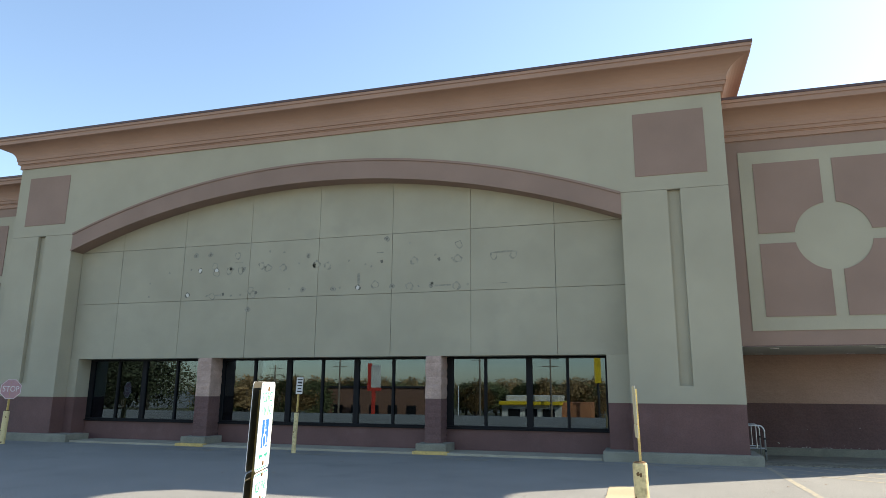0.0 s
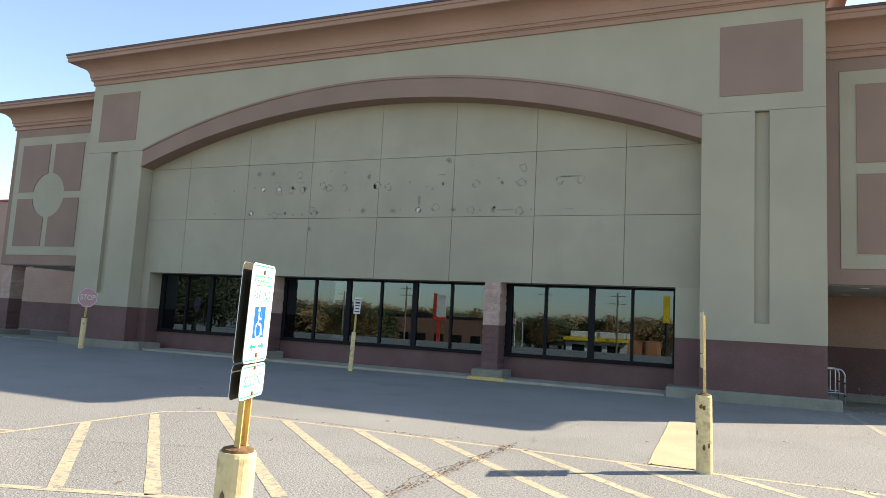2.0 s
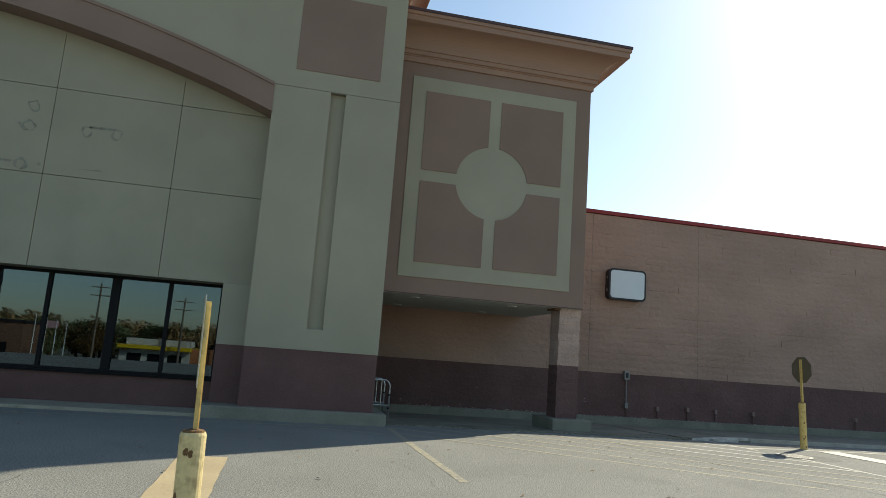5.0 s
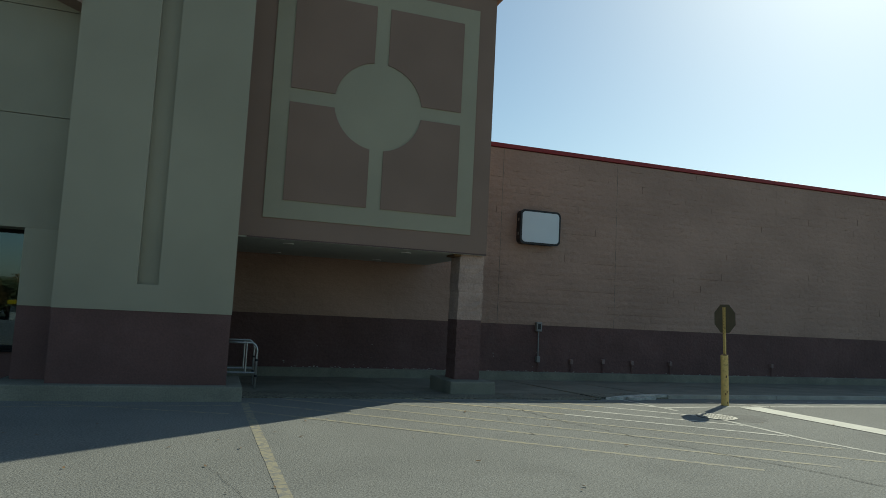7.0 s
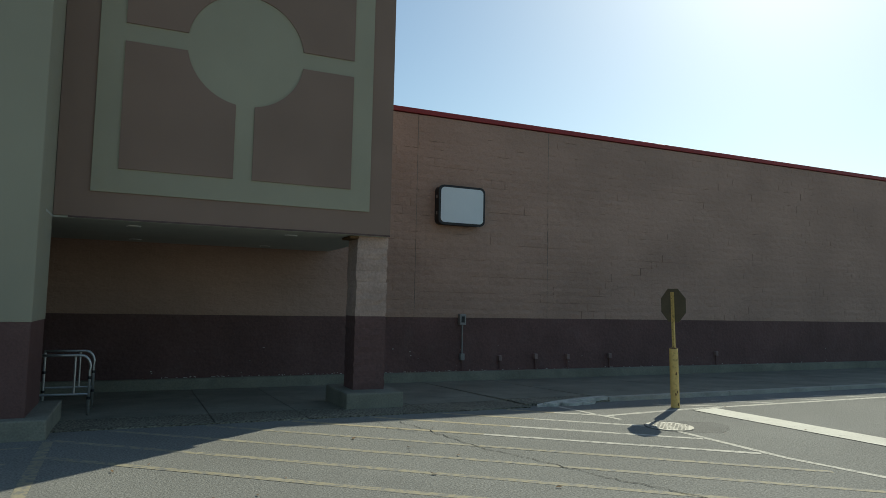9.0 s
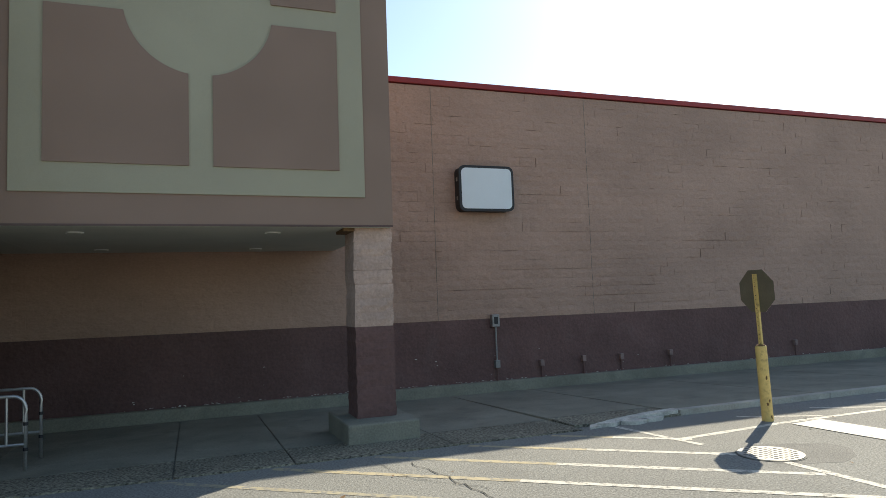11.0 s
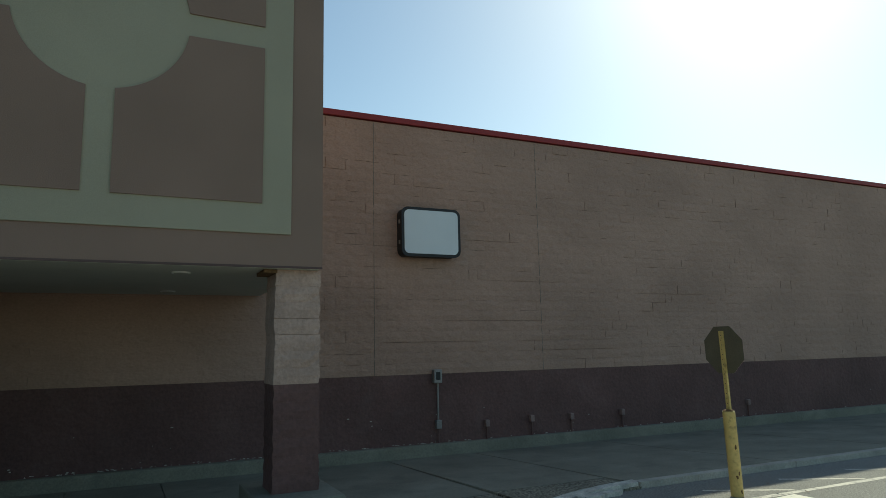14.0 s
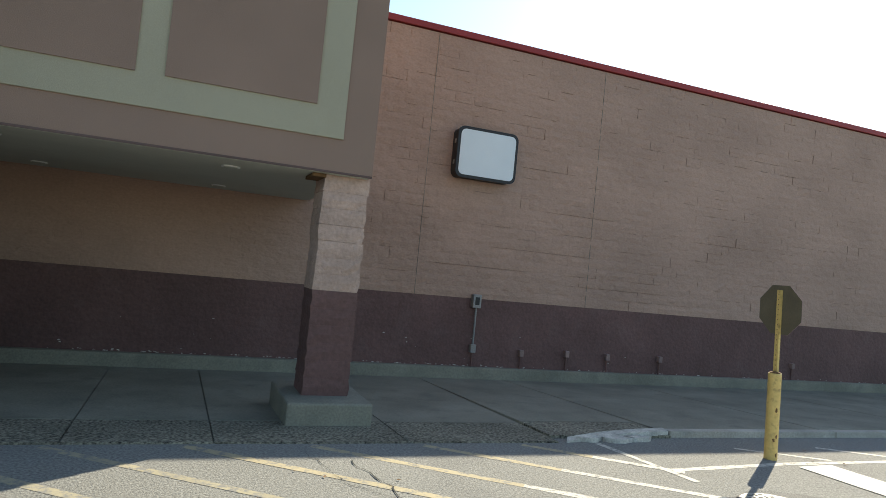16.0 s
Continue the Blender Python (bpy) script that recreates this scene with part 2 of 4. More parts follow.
def add_prism(bm, outline, y0, y1):
    """Outline in x and z, pushed from y0 to y1."""
    a = [bm.verts.new((x, y0, z)) for x, z in outline]
    b = [bm.verts.new((x, y1, z)) for x, z in outline]
    bm.faces.new(a)
    bm.faces.new(b[::-1])
    for i in range(len(a)):
        j = (i + 1) % len(a)
        bm.faces.new((a[i], b[i], b[j], a[j]))
    return bm


def prism(outline, y0, y1):
    return add_prism(bmesh.new(), outline, y0, y1)


def flat(outline, z0, z1):
    """Outline in x and y, from z0 to z1."""
    bm = bmesh.new()
    a = [bm.verts.new((x, y, z0)) for x, y in outline]
    b = [bm.verts.new((x, y, z1)) for x, y in outline]
    bm.faces.new(a[::-1])
    bm.faces.new(b)
    for i in range(len(a)):
        j = (i + 1) % len(a)
        bm.faces.new((a[i], a[j], b[j], b[i]))
    return bm


def add_tube(bm, points, radius, sides=12, cap=True):
    """A round pipe along points; radius one number or one for each point."""
    pts = [Vector(p) for p in points]
    rings = []
    for i, p in enumerate(pts):
        d = (pts[min(i + 1, len(pts) - 1)] - pts[max(i - 1, 0)]).normalized()
        q = d.to_track_quat("Z", "Y")
        r = radius[i] if isinstance(radius, (list, tuple)) else radius
        rings.append([bm.verts.new(p + q @ Vector((r * math.cos(k * math.tau / sides), r * math.sin(k * math.tau / sides), 0))) for k in range(sides)])
    for a, b in zip(rings, rings[1:]):
        for k in range(sides):
            bm.faces.new((a[k], a[(k + 1) % sides], b[(k + 1) % sides], b[k]))
    if cap:
        bm.faces.new(rings[0][::-1])
        bm.faces.new(rings[-1])
    return bm


def tube(points, radius, sides=12):
    return add_tube(bmesh.new(), points, radius, sides)


def smooth(ob):
    for p in ob.data.polygons:
        p.use_smooth = True
    return ob


def rounded(w, h, r, steps=5):
    """A rounded rectangle's outline about the origin."""
    out = []
    for cx, cy, a0 in ((w / 2 - r, h / 2 - r, 0), (-w / 2 + r, h / 2 - r, 90), (-w / 2 + r, -h / 2 + r, 180), (w / 2 - r, -h / 2 + r, 270)):
        for k in range(steps + 1):
            a = radians(a0 + 90 * k / steps)
            out.append((cx + r * math.cos(a), cy + r * math.sin(a)))
    return out


def words(text, size, material, parent, m, name="lettering"):
    """Raised lettering in the built-in font, centred, at the pose m in its parent."""
    cu = bpy.data.curves.new(name, "FONT")
    cu.body, cu.size, cu.align_x, cu.align_y, cu.extrude = text, size, "CENTER", "CENTER", 0.0006
    tmp = new(name, cu)
    me = bpy.data.meshes.new_from_object(tmp.evaluated_get(bpy.context.evaluated_depsgraph_get()))
    bpy.data.objects.remove(tmp)
    bpy.data.curves.remove(cu)
    me.materials.clear()
    me.materials.append(material)
    ob = new(name, me)
    ob.parent = parent
    ob.matrix_basis = m
    return ob


# ---- ground ----
def ground_z(x, y):
    """Level lot; a little lower against the shop's wall; falling away to the street behind."""
    z = 0.0
    if y > 18.75:
        z = -0.17 * min(1.0, (y - 18.75) / 5.1)
    if y < -9:
        z = -3.2 * min(1.0, (-9 - y) / 45)
    return z


bm = bmesh.new()
xs = sorted({-3000, -800, -200, -90} | set(range(-60, 64, 4)) | {90, 200, 800, 3000})
ys = sorted({-3000, -800, -200, -90, -54} | set(range(-30, -8, 3)) | {-9, -4, 0, 4, 8, 12, 16, 18.75, 20, 22, 23.85, 26, 40, 90, 200, 800, 3000})
grid = [[bm.verts.new((x, y, ground_z(x, y))) for y in ys] for x in xs]
for i in range(len(xs) - 1):
    for j in range(len(ys) - 1):
        bm.faces.new((grid[i][j], grid[i + 1][j], grid[i + 1][j + 1], grid[i][j + 1]))
structure("ground", bm, ASPHALT, "aged grey asphalt car park with cracks", "ground")


def strip(name, a, b, width, material, z=0.004, wobble=0.006):
    """A painted line from a to b with slightly ragged sides; returns its bmesh object."""
    a, b = Vector(a), Vector(b)
    d = (b - a).normalized()
    s = Vector((-d.y, d.x)) * width / 2
    n = max(2, int((b - a).length / 0.35))
    bm = bmesh.new()
    rows = []
    for k in range(n + 1):
        p = a.lerp(b, k / n)
        w = 1 + random.uniform(-wobble, wobble) / width * 2
        rows.append((bm.verts.new((*(p + s * w), z)), bm.verts.new((*(p - s * w), z))))
    for r, q in zip(rows, rows[1:]):
        bm.faces.new((r[0], r[1], q[1], q[0]))
    return part(name, bm, material)


layer = [0]


def line(a, b, width=0.1, material=None, label="faded yellow painted parking line on asphalt"):
    layer[0] = (layer[0] + 1) % 9
    return tagged(strip("painted_line", a, b, width, material or YELLOW_LINE, 0.0018 + 0.0002 * layer[0]), label, "road marking", "parking lines", "structure")


# hatched no-parking bay in front of the shop
line((-6.7, 9.36), (2.6, 9.49), 0.08)
line((-7.2, 8.9), (-6.7, 9.36), 0.08)
line((-7.24, 6.5), (-7.2, 8.9), 0.08)
line((-16, 4.0), (-7.24, 6.72), 0.08)
line((-5.4, 5.07), (-1.8, 6.4), 0.10)
for k in range(9):
    x0, y0 = -6.6 + 1.125 * k, 9.33 + 0.0155 * k
    reach = min(4.75 - 0.21 * k, (2.3 - x0) / 0.71)
    if reach > 0.4:
        line((x0, y0), (x0 + 0.715 * reach, y0 - 0.68 * reach), 0.125)
line((-7.1, 8.6), (-4.05, 5.6), 0.125)
line((-7.2, 7.6), (-4.82, 5.35), 0.125)
# walkway hatch before the canopy
line((2.56, 18.2), (2.66, 12.6), 0.12, FAINT_LINE)
for k in range(-5, 3):
    x0, y0 = 6.72 + 1.175 * k, 18.7
    if x0 < 2.62:
        y0 -= (2.62 - x0) * 0.785
        x0 = 2.62
    x1 = 10.42
    y1 = y0 - (x1 - x0) * 0.785
    if y1 < 13.0:
        x1, y1 = x0 + (y0 - 13.0) / 0.785, 13.0
    xm = x0 + (x1 - x0) * 0.45
    ym = y0 + (y1 - y0) * 0.45
    faded = FAINT_LINE if k < -1 else YELLOW_LINE
    line((x0, y0), (xm, ym), 0.1, faded)
    line((xm, ym), (x1, y1), 0.1, FAINT_LINE if k < -1 else WHITE_LINE, "faded white painted parking line on asphalt")
W = "faded white painted parking line on asphalt"
line((10.48, 16.3), (10.52, 14.6), 0.1, WHITE_LINE, W)
line((10.52, 14.6), (11.2, 11.6), 0.1, WHITE_LINE, W)
line((10.1, 18.74), (10.32, 17.35), 0.08, WHITE_LINE, W)
line((10.25, 17.72), (12.1, 17.86), 0.1, WHITE_LINE, W)
line((12.1, 17.86), (27, 17.9), 0.1, WHITE_LINE, W)
for k in range(10):
    line((11.95 + 1.4 * k, 18.5), (12.95 + 1.4 * k, 17.95), 0.07, WHITE_LINE, W)
# fire lane line and worn lettering before the windows
line((-17.5, 17.75), (-0.5, 17.75), 0.07, FAINT_LINE, "worn white fire lane line on shaded asphalt")
line((-0.5, 17.75), (2.4, 17.9), 0.07, FAINT_LINE, "worn white fire lane line on shaded asphalt")
line((-0.4, 18.1), (2.3, 17.1), 0.07, FAINT_LINE, "worn white fire lane line on shaded asphalt")
for cx in (-12.5, -8.6, -4.6):
    words("FIRE LANE", 0.34, FAINT_LINE, tagged(new("lane_lettering"), "worn white fire lane lettering on asphalt", "road marking", kind="structure"), pose(cx, 17.45, 0.005))
tagged(strip("wheel_strip", (-0.39, 9.53), (-0.43, 13.75), 0.58, YELLOW_STRIP, 0.008), "wide solid yellow painted strip on asphalt", "road marking", kind="structure")
tagged(strip("wheel_strip", (12.42, 17.75), (12.72, 14.1), 0.58, WHITE_STRIP, 0.008), "wide solid white painted strip on asphalt", "road marking", kind="structure")


def crack(points, width):
    """A ragged crack along points."""
    bm = bmesh.new()
    pts = []
    for a, b in zip(points, points[1:]):
        a, b = Vector(a), Vector(b)
        n = max(2, int((b - a).length / 0.09))
        pts += [a.lerp(b, k / n) + Vector((random.gauss(0, 0.018), random.gauss(0, 0.018))) for k in range(n)]
    rows = []
    for k, p in enumerate(pts):
        d = (pts[min(k + 1, len(pts) - 1)] - pts[max(k - 1, 0)]).normalized()
        s = Vector((-d.y, d.x)) * width * random.uniform(0.2, 1.0)
        rows.append((bm.verts.new((*(p + s), 0.0075)), bm.verts.new((*(p - s), 0.0075))))
    for r, q in zip(rows, rows[1:]):
        bm.faces.new((r[0], r[1], q[1], q[0]))
    return tagged(part("crack", bm, CRACK), "thin ragged dark crack in the asphalt", "crack", "cracks", "structure")


crack([(-2.3, 9.9), (-2.45, 8.4), (-2.6, 7.4), (-2.45, 6.2), (-2.0, 4.8)], 0.0060)
crack([(-1.95, 12.2), (-2.1, 10.9), (-2.3, 9.9)], 0.0039)
crack([(-7.4, 6.2), (-5.5, 7.1), (-3.6, 7.8), (-2.5, 8.1)], 0.0044)
crack([(-12, 4.9), (-9.5, 5.5), (-7.4, 6.2)], 0.0044)
crack([(7.0, 18.2), (7.3, 16.4), (7.9, 14.6), (8.8, 12.6), (9.4, 10.0)], 0.0094)
crack([(6.6, 18.5), (6.8, 17.6), (7.4, 16.8)], 0.0050)
crack([(1.0, 10.0), (2.1, 9.3), (3.2, 8.7)], 0.0044)
crack([(2.0, 13.9), (2.3, 12.9), (2.2, 12.0)], 0.0033)


def blotch(cx, cy, rx, ry, material, z):
    """An uneven roundish patch on the ground."""
    n = 26
    ph = random.uniform(0, 6)
    out = [(cx + rx * math.cos(a) * (1 + 0.12 * math.sin(3 * a + ph) + random.uniform(-0.07, 0.07)),
            cy + ry * math.sin(a) * (1 + 0.12 * math.cos(2 * a + ph) + random.uniform(-0.07, 0.07))) for a in [k * math.tau / n for k in range(n)]]
    return tagged(part("asphalt_patch", flat(out, -0.01, z), material), "darker worn patch of rough asphalt", "patch", "asphalt patches", "structure")


blotch(10.9, 16.55, 0.62, 0.5, PATCH, 0.0012)

# ---- the shop front ----
F, R, B, WALL = 18.5, 19.01, 19.8, 23.9          # planes: piers, recessed panels, side boxes, long wall
XL, XR = -21.35, 2.27
CX = (XL + XR) / 2
BAND = 1.40
PIER_L, PIER_R = -18.66, -0.40
APEX, SPRING, HALF = 8.62, 6.91, 9.13
RAD = (HALF ** 2 + (APEX - SPRING) ** 2) / (2 * (APEX - SPRING))


def arch(x, drop=0.0):
    return APEX - RAD + math.sqrt(RAD ** 2 - (x - CX) ** 2) - drop


ARCH_X = [PIER_L + (PIER_R - PIER_L) * k / 40 for k in range(41)]

# spandrel above the arch
out = [(XL, 6.885), (PIER_L, 6.885)] + [(x, arch(x)) for x in ARCH_X] + [(PIER_R, 6.885), (XR, 6.885), (XR, 9.5), (XL, 9.5)]
clean = [p for i, p in enumerate(out) if i == 0 or abs(p[0] - out[i - 1][0]) + abs(p[1] - out[i - 1][1]) > 1e-4]
front = structure("wall_front", prism(clean, F, F + 0.6), CREAM, "cream stucco shop front above a wide arch", "wall")
arc = [(x, arch(x) - 0.004) for x in ARCH_X]
part("arch_band", prism(arc + [(x, arch(x, 0.635)) for x in ARCH_X[::-1]], F - 0.02, F + 0.6), MAUVE, front, "mauve stucco arch band")
for d0, d1 in ((0.006, 0.075), (0.575, 0.645)):
    part("arch_trim", prism([(x, arch(x, d0)) for x in ARCH_X] + [(x, arch(x, d1)) for x in ARCH_X[::-1]], F - 0.05, F - 0.021), MAUVE, front, "thin raised edge of the arch band")
for mirror in (False, True):
    x0, x1 = (0.0, 1.80) if not mirror else (2 * CX - 1.80, 2 * CX)
    part("accent_square", box(x0, x1, F - 0.015, F + 0.05, 7.28, 9.05, 0.006), MAUVE, front, "mauve stucco square")

# tower body behind, closing roof and sides
structure("wall_tower", box(XL + 0.01, XR - 0.01, F + 0.62, 30, 8.8, 10.3), MAUVE, "plain mauve upper wall behind the cornice", "wall")


def pier(x0, x1, slot0, slot1, name):
    """A stucco pier with a vertical slot, a maroon foot and a concrete base."""
    ob = empty(name, "cream stucco pier with a slot and maroon foot", "pier", kind="structure")
    for a, b, z0, z1, y0 in ((x0, slot0, BAND, 6.875, F), (slot1, x1, BAND, 6.875, F), (slot0, slot1, BAND, 1.83, F), (slot0, slot1, 1.83, 6.875, F + 0.13)):
        part("stucco_face", box(a, b, y0, F + 0.6, z0, z1), CREAM, ob)
    part("maroon_foot", box(x0 + 0.01, x1 - 0.01, F + 0.012, F + 0.6, 0, BAND - 0.002), MAROON, ob, "maroon painted foot")
    part("joint_shadow", box(x0 + 0.01, x1 - 0.01, F + 0.02, F + 0.5, 6.87, 6.89), JOINT, ob)
    return ob


pier(PIER_R, XR, 0.78, 1.10, "pier")
pier(XL, PIER_L, 2 * CX - 1.10, 2 * CX - 0.78, "pier")
for x0, x1, y1 in ((-1.12, 2.52, 20.0), (2 * CX - 2.52, -17.75, F + 0.75)):
    p = tagged(part("pedestal", box(x0, x1, F - 0.2, y1, -0.1, 0.24, 0.02), CONCRETE), "grey-green weathered concrete pedestal at the pier", "pedestal", "pier pedestals", "structure")
structure("wall_tower_side", box(XL + 0.004, XL + 0.296, F + 0.602, WALL, BAND, 9.4), CREAM, "cream stucco side of the shop front", "wall")
structure("wall_tower_foot", box(XL + 0.01, XL + 0.29, F + 0.602, WALL, -0.3, BAND - 0.003), MAROON, "maroon painted foot of the shop front", "wall")
structure("wall_tower_side", box(XR - 0.296, XR - 0.004, F + 0.602, WALL, 2.88, 9.4), CREAM, "cream stucco side of the shop front", "wall")
# the pier's return to the canopy box
structure("wall_pier_return", box(XR - 0.3, XR - 0.002, F + 0.602, B - 0.004, BAND, 2.842), CREAM, "cream stucco return of the pier under the canopy", "wall")
structure("wall_pier_return_foot", box(XR - 0.29, XR - 0.012, F + 0.602, B - 0.006, -0.1, BAND - 0.002), MAROON, "maroon painted foot of the pier's return", "wall")
# the covered way runs on behind the pier
structure("wall_passage_end", box(-0.38, -0.12, F + 0.78, WALL, -0.3, 2.84), MAROON, "maroon end wall of the covered way", "wall")
structure("soffit_passage", box(-0.12, XR, F + 0.61, WALL, 2.845, 2.873), SOFFIT, "pale soffit board behind the pier", "ceiling")

# recessed panels, each with open joints
wall_r = structure("wall_recess", box(PIER_L, PIER_R, R + 0.03, R + 0.2, 2.66, 8.4), JOINT, "recessed cream stucco panel wall with ghost marks of letters", "wall")
cols = [PIER_L + 0.01, -16.92, -14.43, -11.94, -9.51, -7.08, -4.66, -2.25, PIER_R - 0.01]
rows_z = [2.64, 4.48, 6.285]
G = 0.0055
for c0, c1 in zip(cols, cols[1:]):
    for z0, z1 in zip(rows_z, rows_z[1:]):
        part("panel", box(c0 + G, c1 - G, R, R + 0.06, z0 + (G if z0 > 3 else 0), z1 - G, 0.005), CREAM_PANEL, wall_r)
    tops = [(c0 + G + (c1 - c0 - 2 * G) * k / 8) for k in range(9)]
    part("panel", prism([(tops[0], rows_z[2] + G), (tops[-1], rows_z[2] + G)] + [(x, max(6.31, arch(x, 0.6))) for x in tops[::-1]], R, R + 0.06), CREAM_PANEL, wall_r)
for x0, x1, nm in ((PIER_L, -18.3, "jamb"), (-0.98, PIER_R, "jamb")):
    part(nm, box(x0, x1, R, R + 0.75, BAND, 2.64), CREAM, wall_r)
    part("maroon_foot", box(x0, x1, R + 0.01, R + 0.75, 0, BAND - 0.002), MAROON, wall_r, "maroon painted foot")
part("lintel", box(-18.3, -0.98, R + 0.061, R + 0.75, 2.641, 2.9), CREAM, wall_r)

# marks left by removed letters
MARKS = [(-13.97, 5.97, 2), (-13.42, 5.97, 2), (-13.77, 5.46, 5), (-13.15, 5.44, 5), (-12.63, 5.45, 2), (-12.15, 5.44, 2), (-11.26, 5.43, 3), (-10.73, 5.42, 3),
         (-9.86, 5.77, 2), (-9.62, 5.46, 2), (-14.96, 5.43, 1), (-15.7, 5.11, 1), (-15.7, 4.66, 1), (-14.19, 4.67, 5), (-12.85, 4.66, 4), (-11.65, 4.66, 4), (-11.9, 4.14, 2)]
MARKS_B = [(-10.0, 4.7, 2), (-13.26, 4.6, 3), (-7.26, 6.14, 2), (-6.53, 5.96, 1), (-7.41, 5.46, 4), (-6.38, 5.43, 3), (-5.62, 5.44, 4), (-5.05, 5.42, 3),
           (-3.98, 5.46, 3), (-3.41, 5.47, 3), (-8.16, 4.7, 5), (-8.98, 4.69, 2), (-7.06, 4.69, 2), (-6.52, 4.67, 3), (-5.85, 4.69, 2), (-5.09, 4.63, 3)]


mark_rnd = random.Random(3)


def mark(x, z, kind):
    """A smudge, ring, dark hole or pale patch of old sealant."""
    n = 18

    def disc(r, y, m, nm):
        ph = mark_rnd.uniform(0, 6)
        o = [(x + r * (1 + 0.22 * math.sin(2 * a + ph) + mark_rnd.uniform(-0.1, 0.1)) * math.cos(a), z + r * (1 + 0.2 * math.cos(3 * a + ph)) * math.sin(a)) for a in [k * math.tau / n for k in range(n)]]
        part(nm, prism(o, R - y, R + 0.01), m, wall_r)
    if kind == 1:
        disc(0.035, 0.002, SPOT, "smudge")
    elif kind == 2:
        disc(0.085, 0.002, SPOT, "smudge")
        disc(0.03, 0.004, SPOT_DARK, "anchor_hole")
    elif kind == 3:
        disc(0.12, 0.002, SPOT, "smudge")
        disc(0.085, 0.004, CREAM_PANEL, "patch")
    elif kind == 4:
        disc(0.05, 0.003, SPOT_DARK, "anchor_hole")
    else:
        disc(0.085, 0.002, SPOT_DARK, "smudge")
        disc(0.06, 0.005, SPOT_PALE, "patch")


for m_ in MARKS + MARKS_B:
    mark(*m_)
for k in range(34):
    mark(mark_rnd.uniform(-14.6, -3.3), mark_rnd.choice((4.66, 4.72, 5.4, 5.5, 5.9)) + mark_rnd.gauss(0, 0.05), mark_rnd.choice((1, 1, 3)))
for x, z, w, h in ((-3.7, 5.56, 0.5, 0.035), (-3.8, 4.66, 0.4, 0.025), (-12.34, 5.66, 0.3, 0.02), (-8.14, 4.95, 0.09, 0.35), (-5.5, 4.66, 0.5, 0.05), (-13.2, 4.62, 0.6, 0.05), (-7.45, 5.73, 0.22, 0.03)):
    o = rounded(w, h, min(w, h) * 0.45, 3)
    part("smudge", prism([(x + a + mark_rnd.uniform(-0.012, 0.012), z + b + mark_rnd.uniform(-0.012, 0.012)) for a, b in o], R - 0.002, R + 0.01), SPOT, wall_r)


def cornice(xl, xr, yf, yb, z0, name, label):
    """A stepped and coved cornice round three sides, mitred at the corners, with a metal edge on top."""
    prof = [(0.0, 0.0), (0.05, 0.0), (0.05, 0.13), (0.075, 0.14), (0.075, 0.16), (0.12, 0.17), (0.12, 0.27), (0.15, 0.275)]
    prof += [(0.15 + 0.52 * (1 - math.cos(a)), 0.30 + 0.42 * math.sin(a)) for a in [k * math.pi / 2 / 9 for k in range(10)]]
    prof += [(0.70, 0.73), (0.70, 0.86), (0.735, 0.87), (0.735, 0.95)]

    def sweep(p):
        bm = bmesh.new()
        rings = []
        for o, z in p:
            rings.append([bm.verts.new(q) for q in ((xl - o, yb, z0 + z), (xl - o, yf - o, z0 + z), (xr + o, yf - o, z0 + z), (xr + o, yb, z0 + z))])
        for a, b in zip(rings, rings[1:]):
            for k in range(3):
                bm.faces.new((a[k], a[k + 1], b[k + 1], b[k]))
        top, low = rings[-1], rings[0]
        bm.faces.new(top)
        bm.faces.new(low[::-1])
        bm.faces.new([r[0] for r in rings])
        bm.faces.new([r[3] for r in rings][::-1])
        return bm
    ob = structure(name, sweep(prof), TERRA, label, "cornice")
    part("coping", sweep([(0.0, 0.952), (0.755, 0.952), (0.755, 1.02), (0.0, 1.02)]), COPING, ob, "dark metal coping")
    return ob


cornice(XL, XR, F - 0.003, 27, 9.43, "cornice_main", "terracotta painted coved cornice with dark coping")


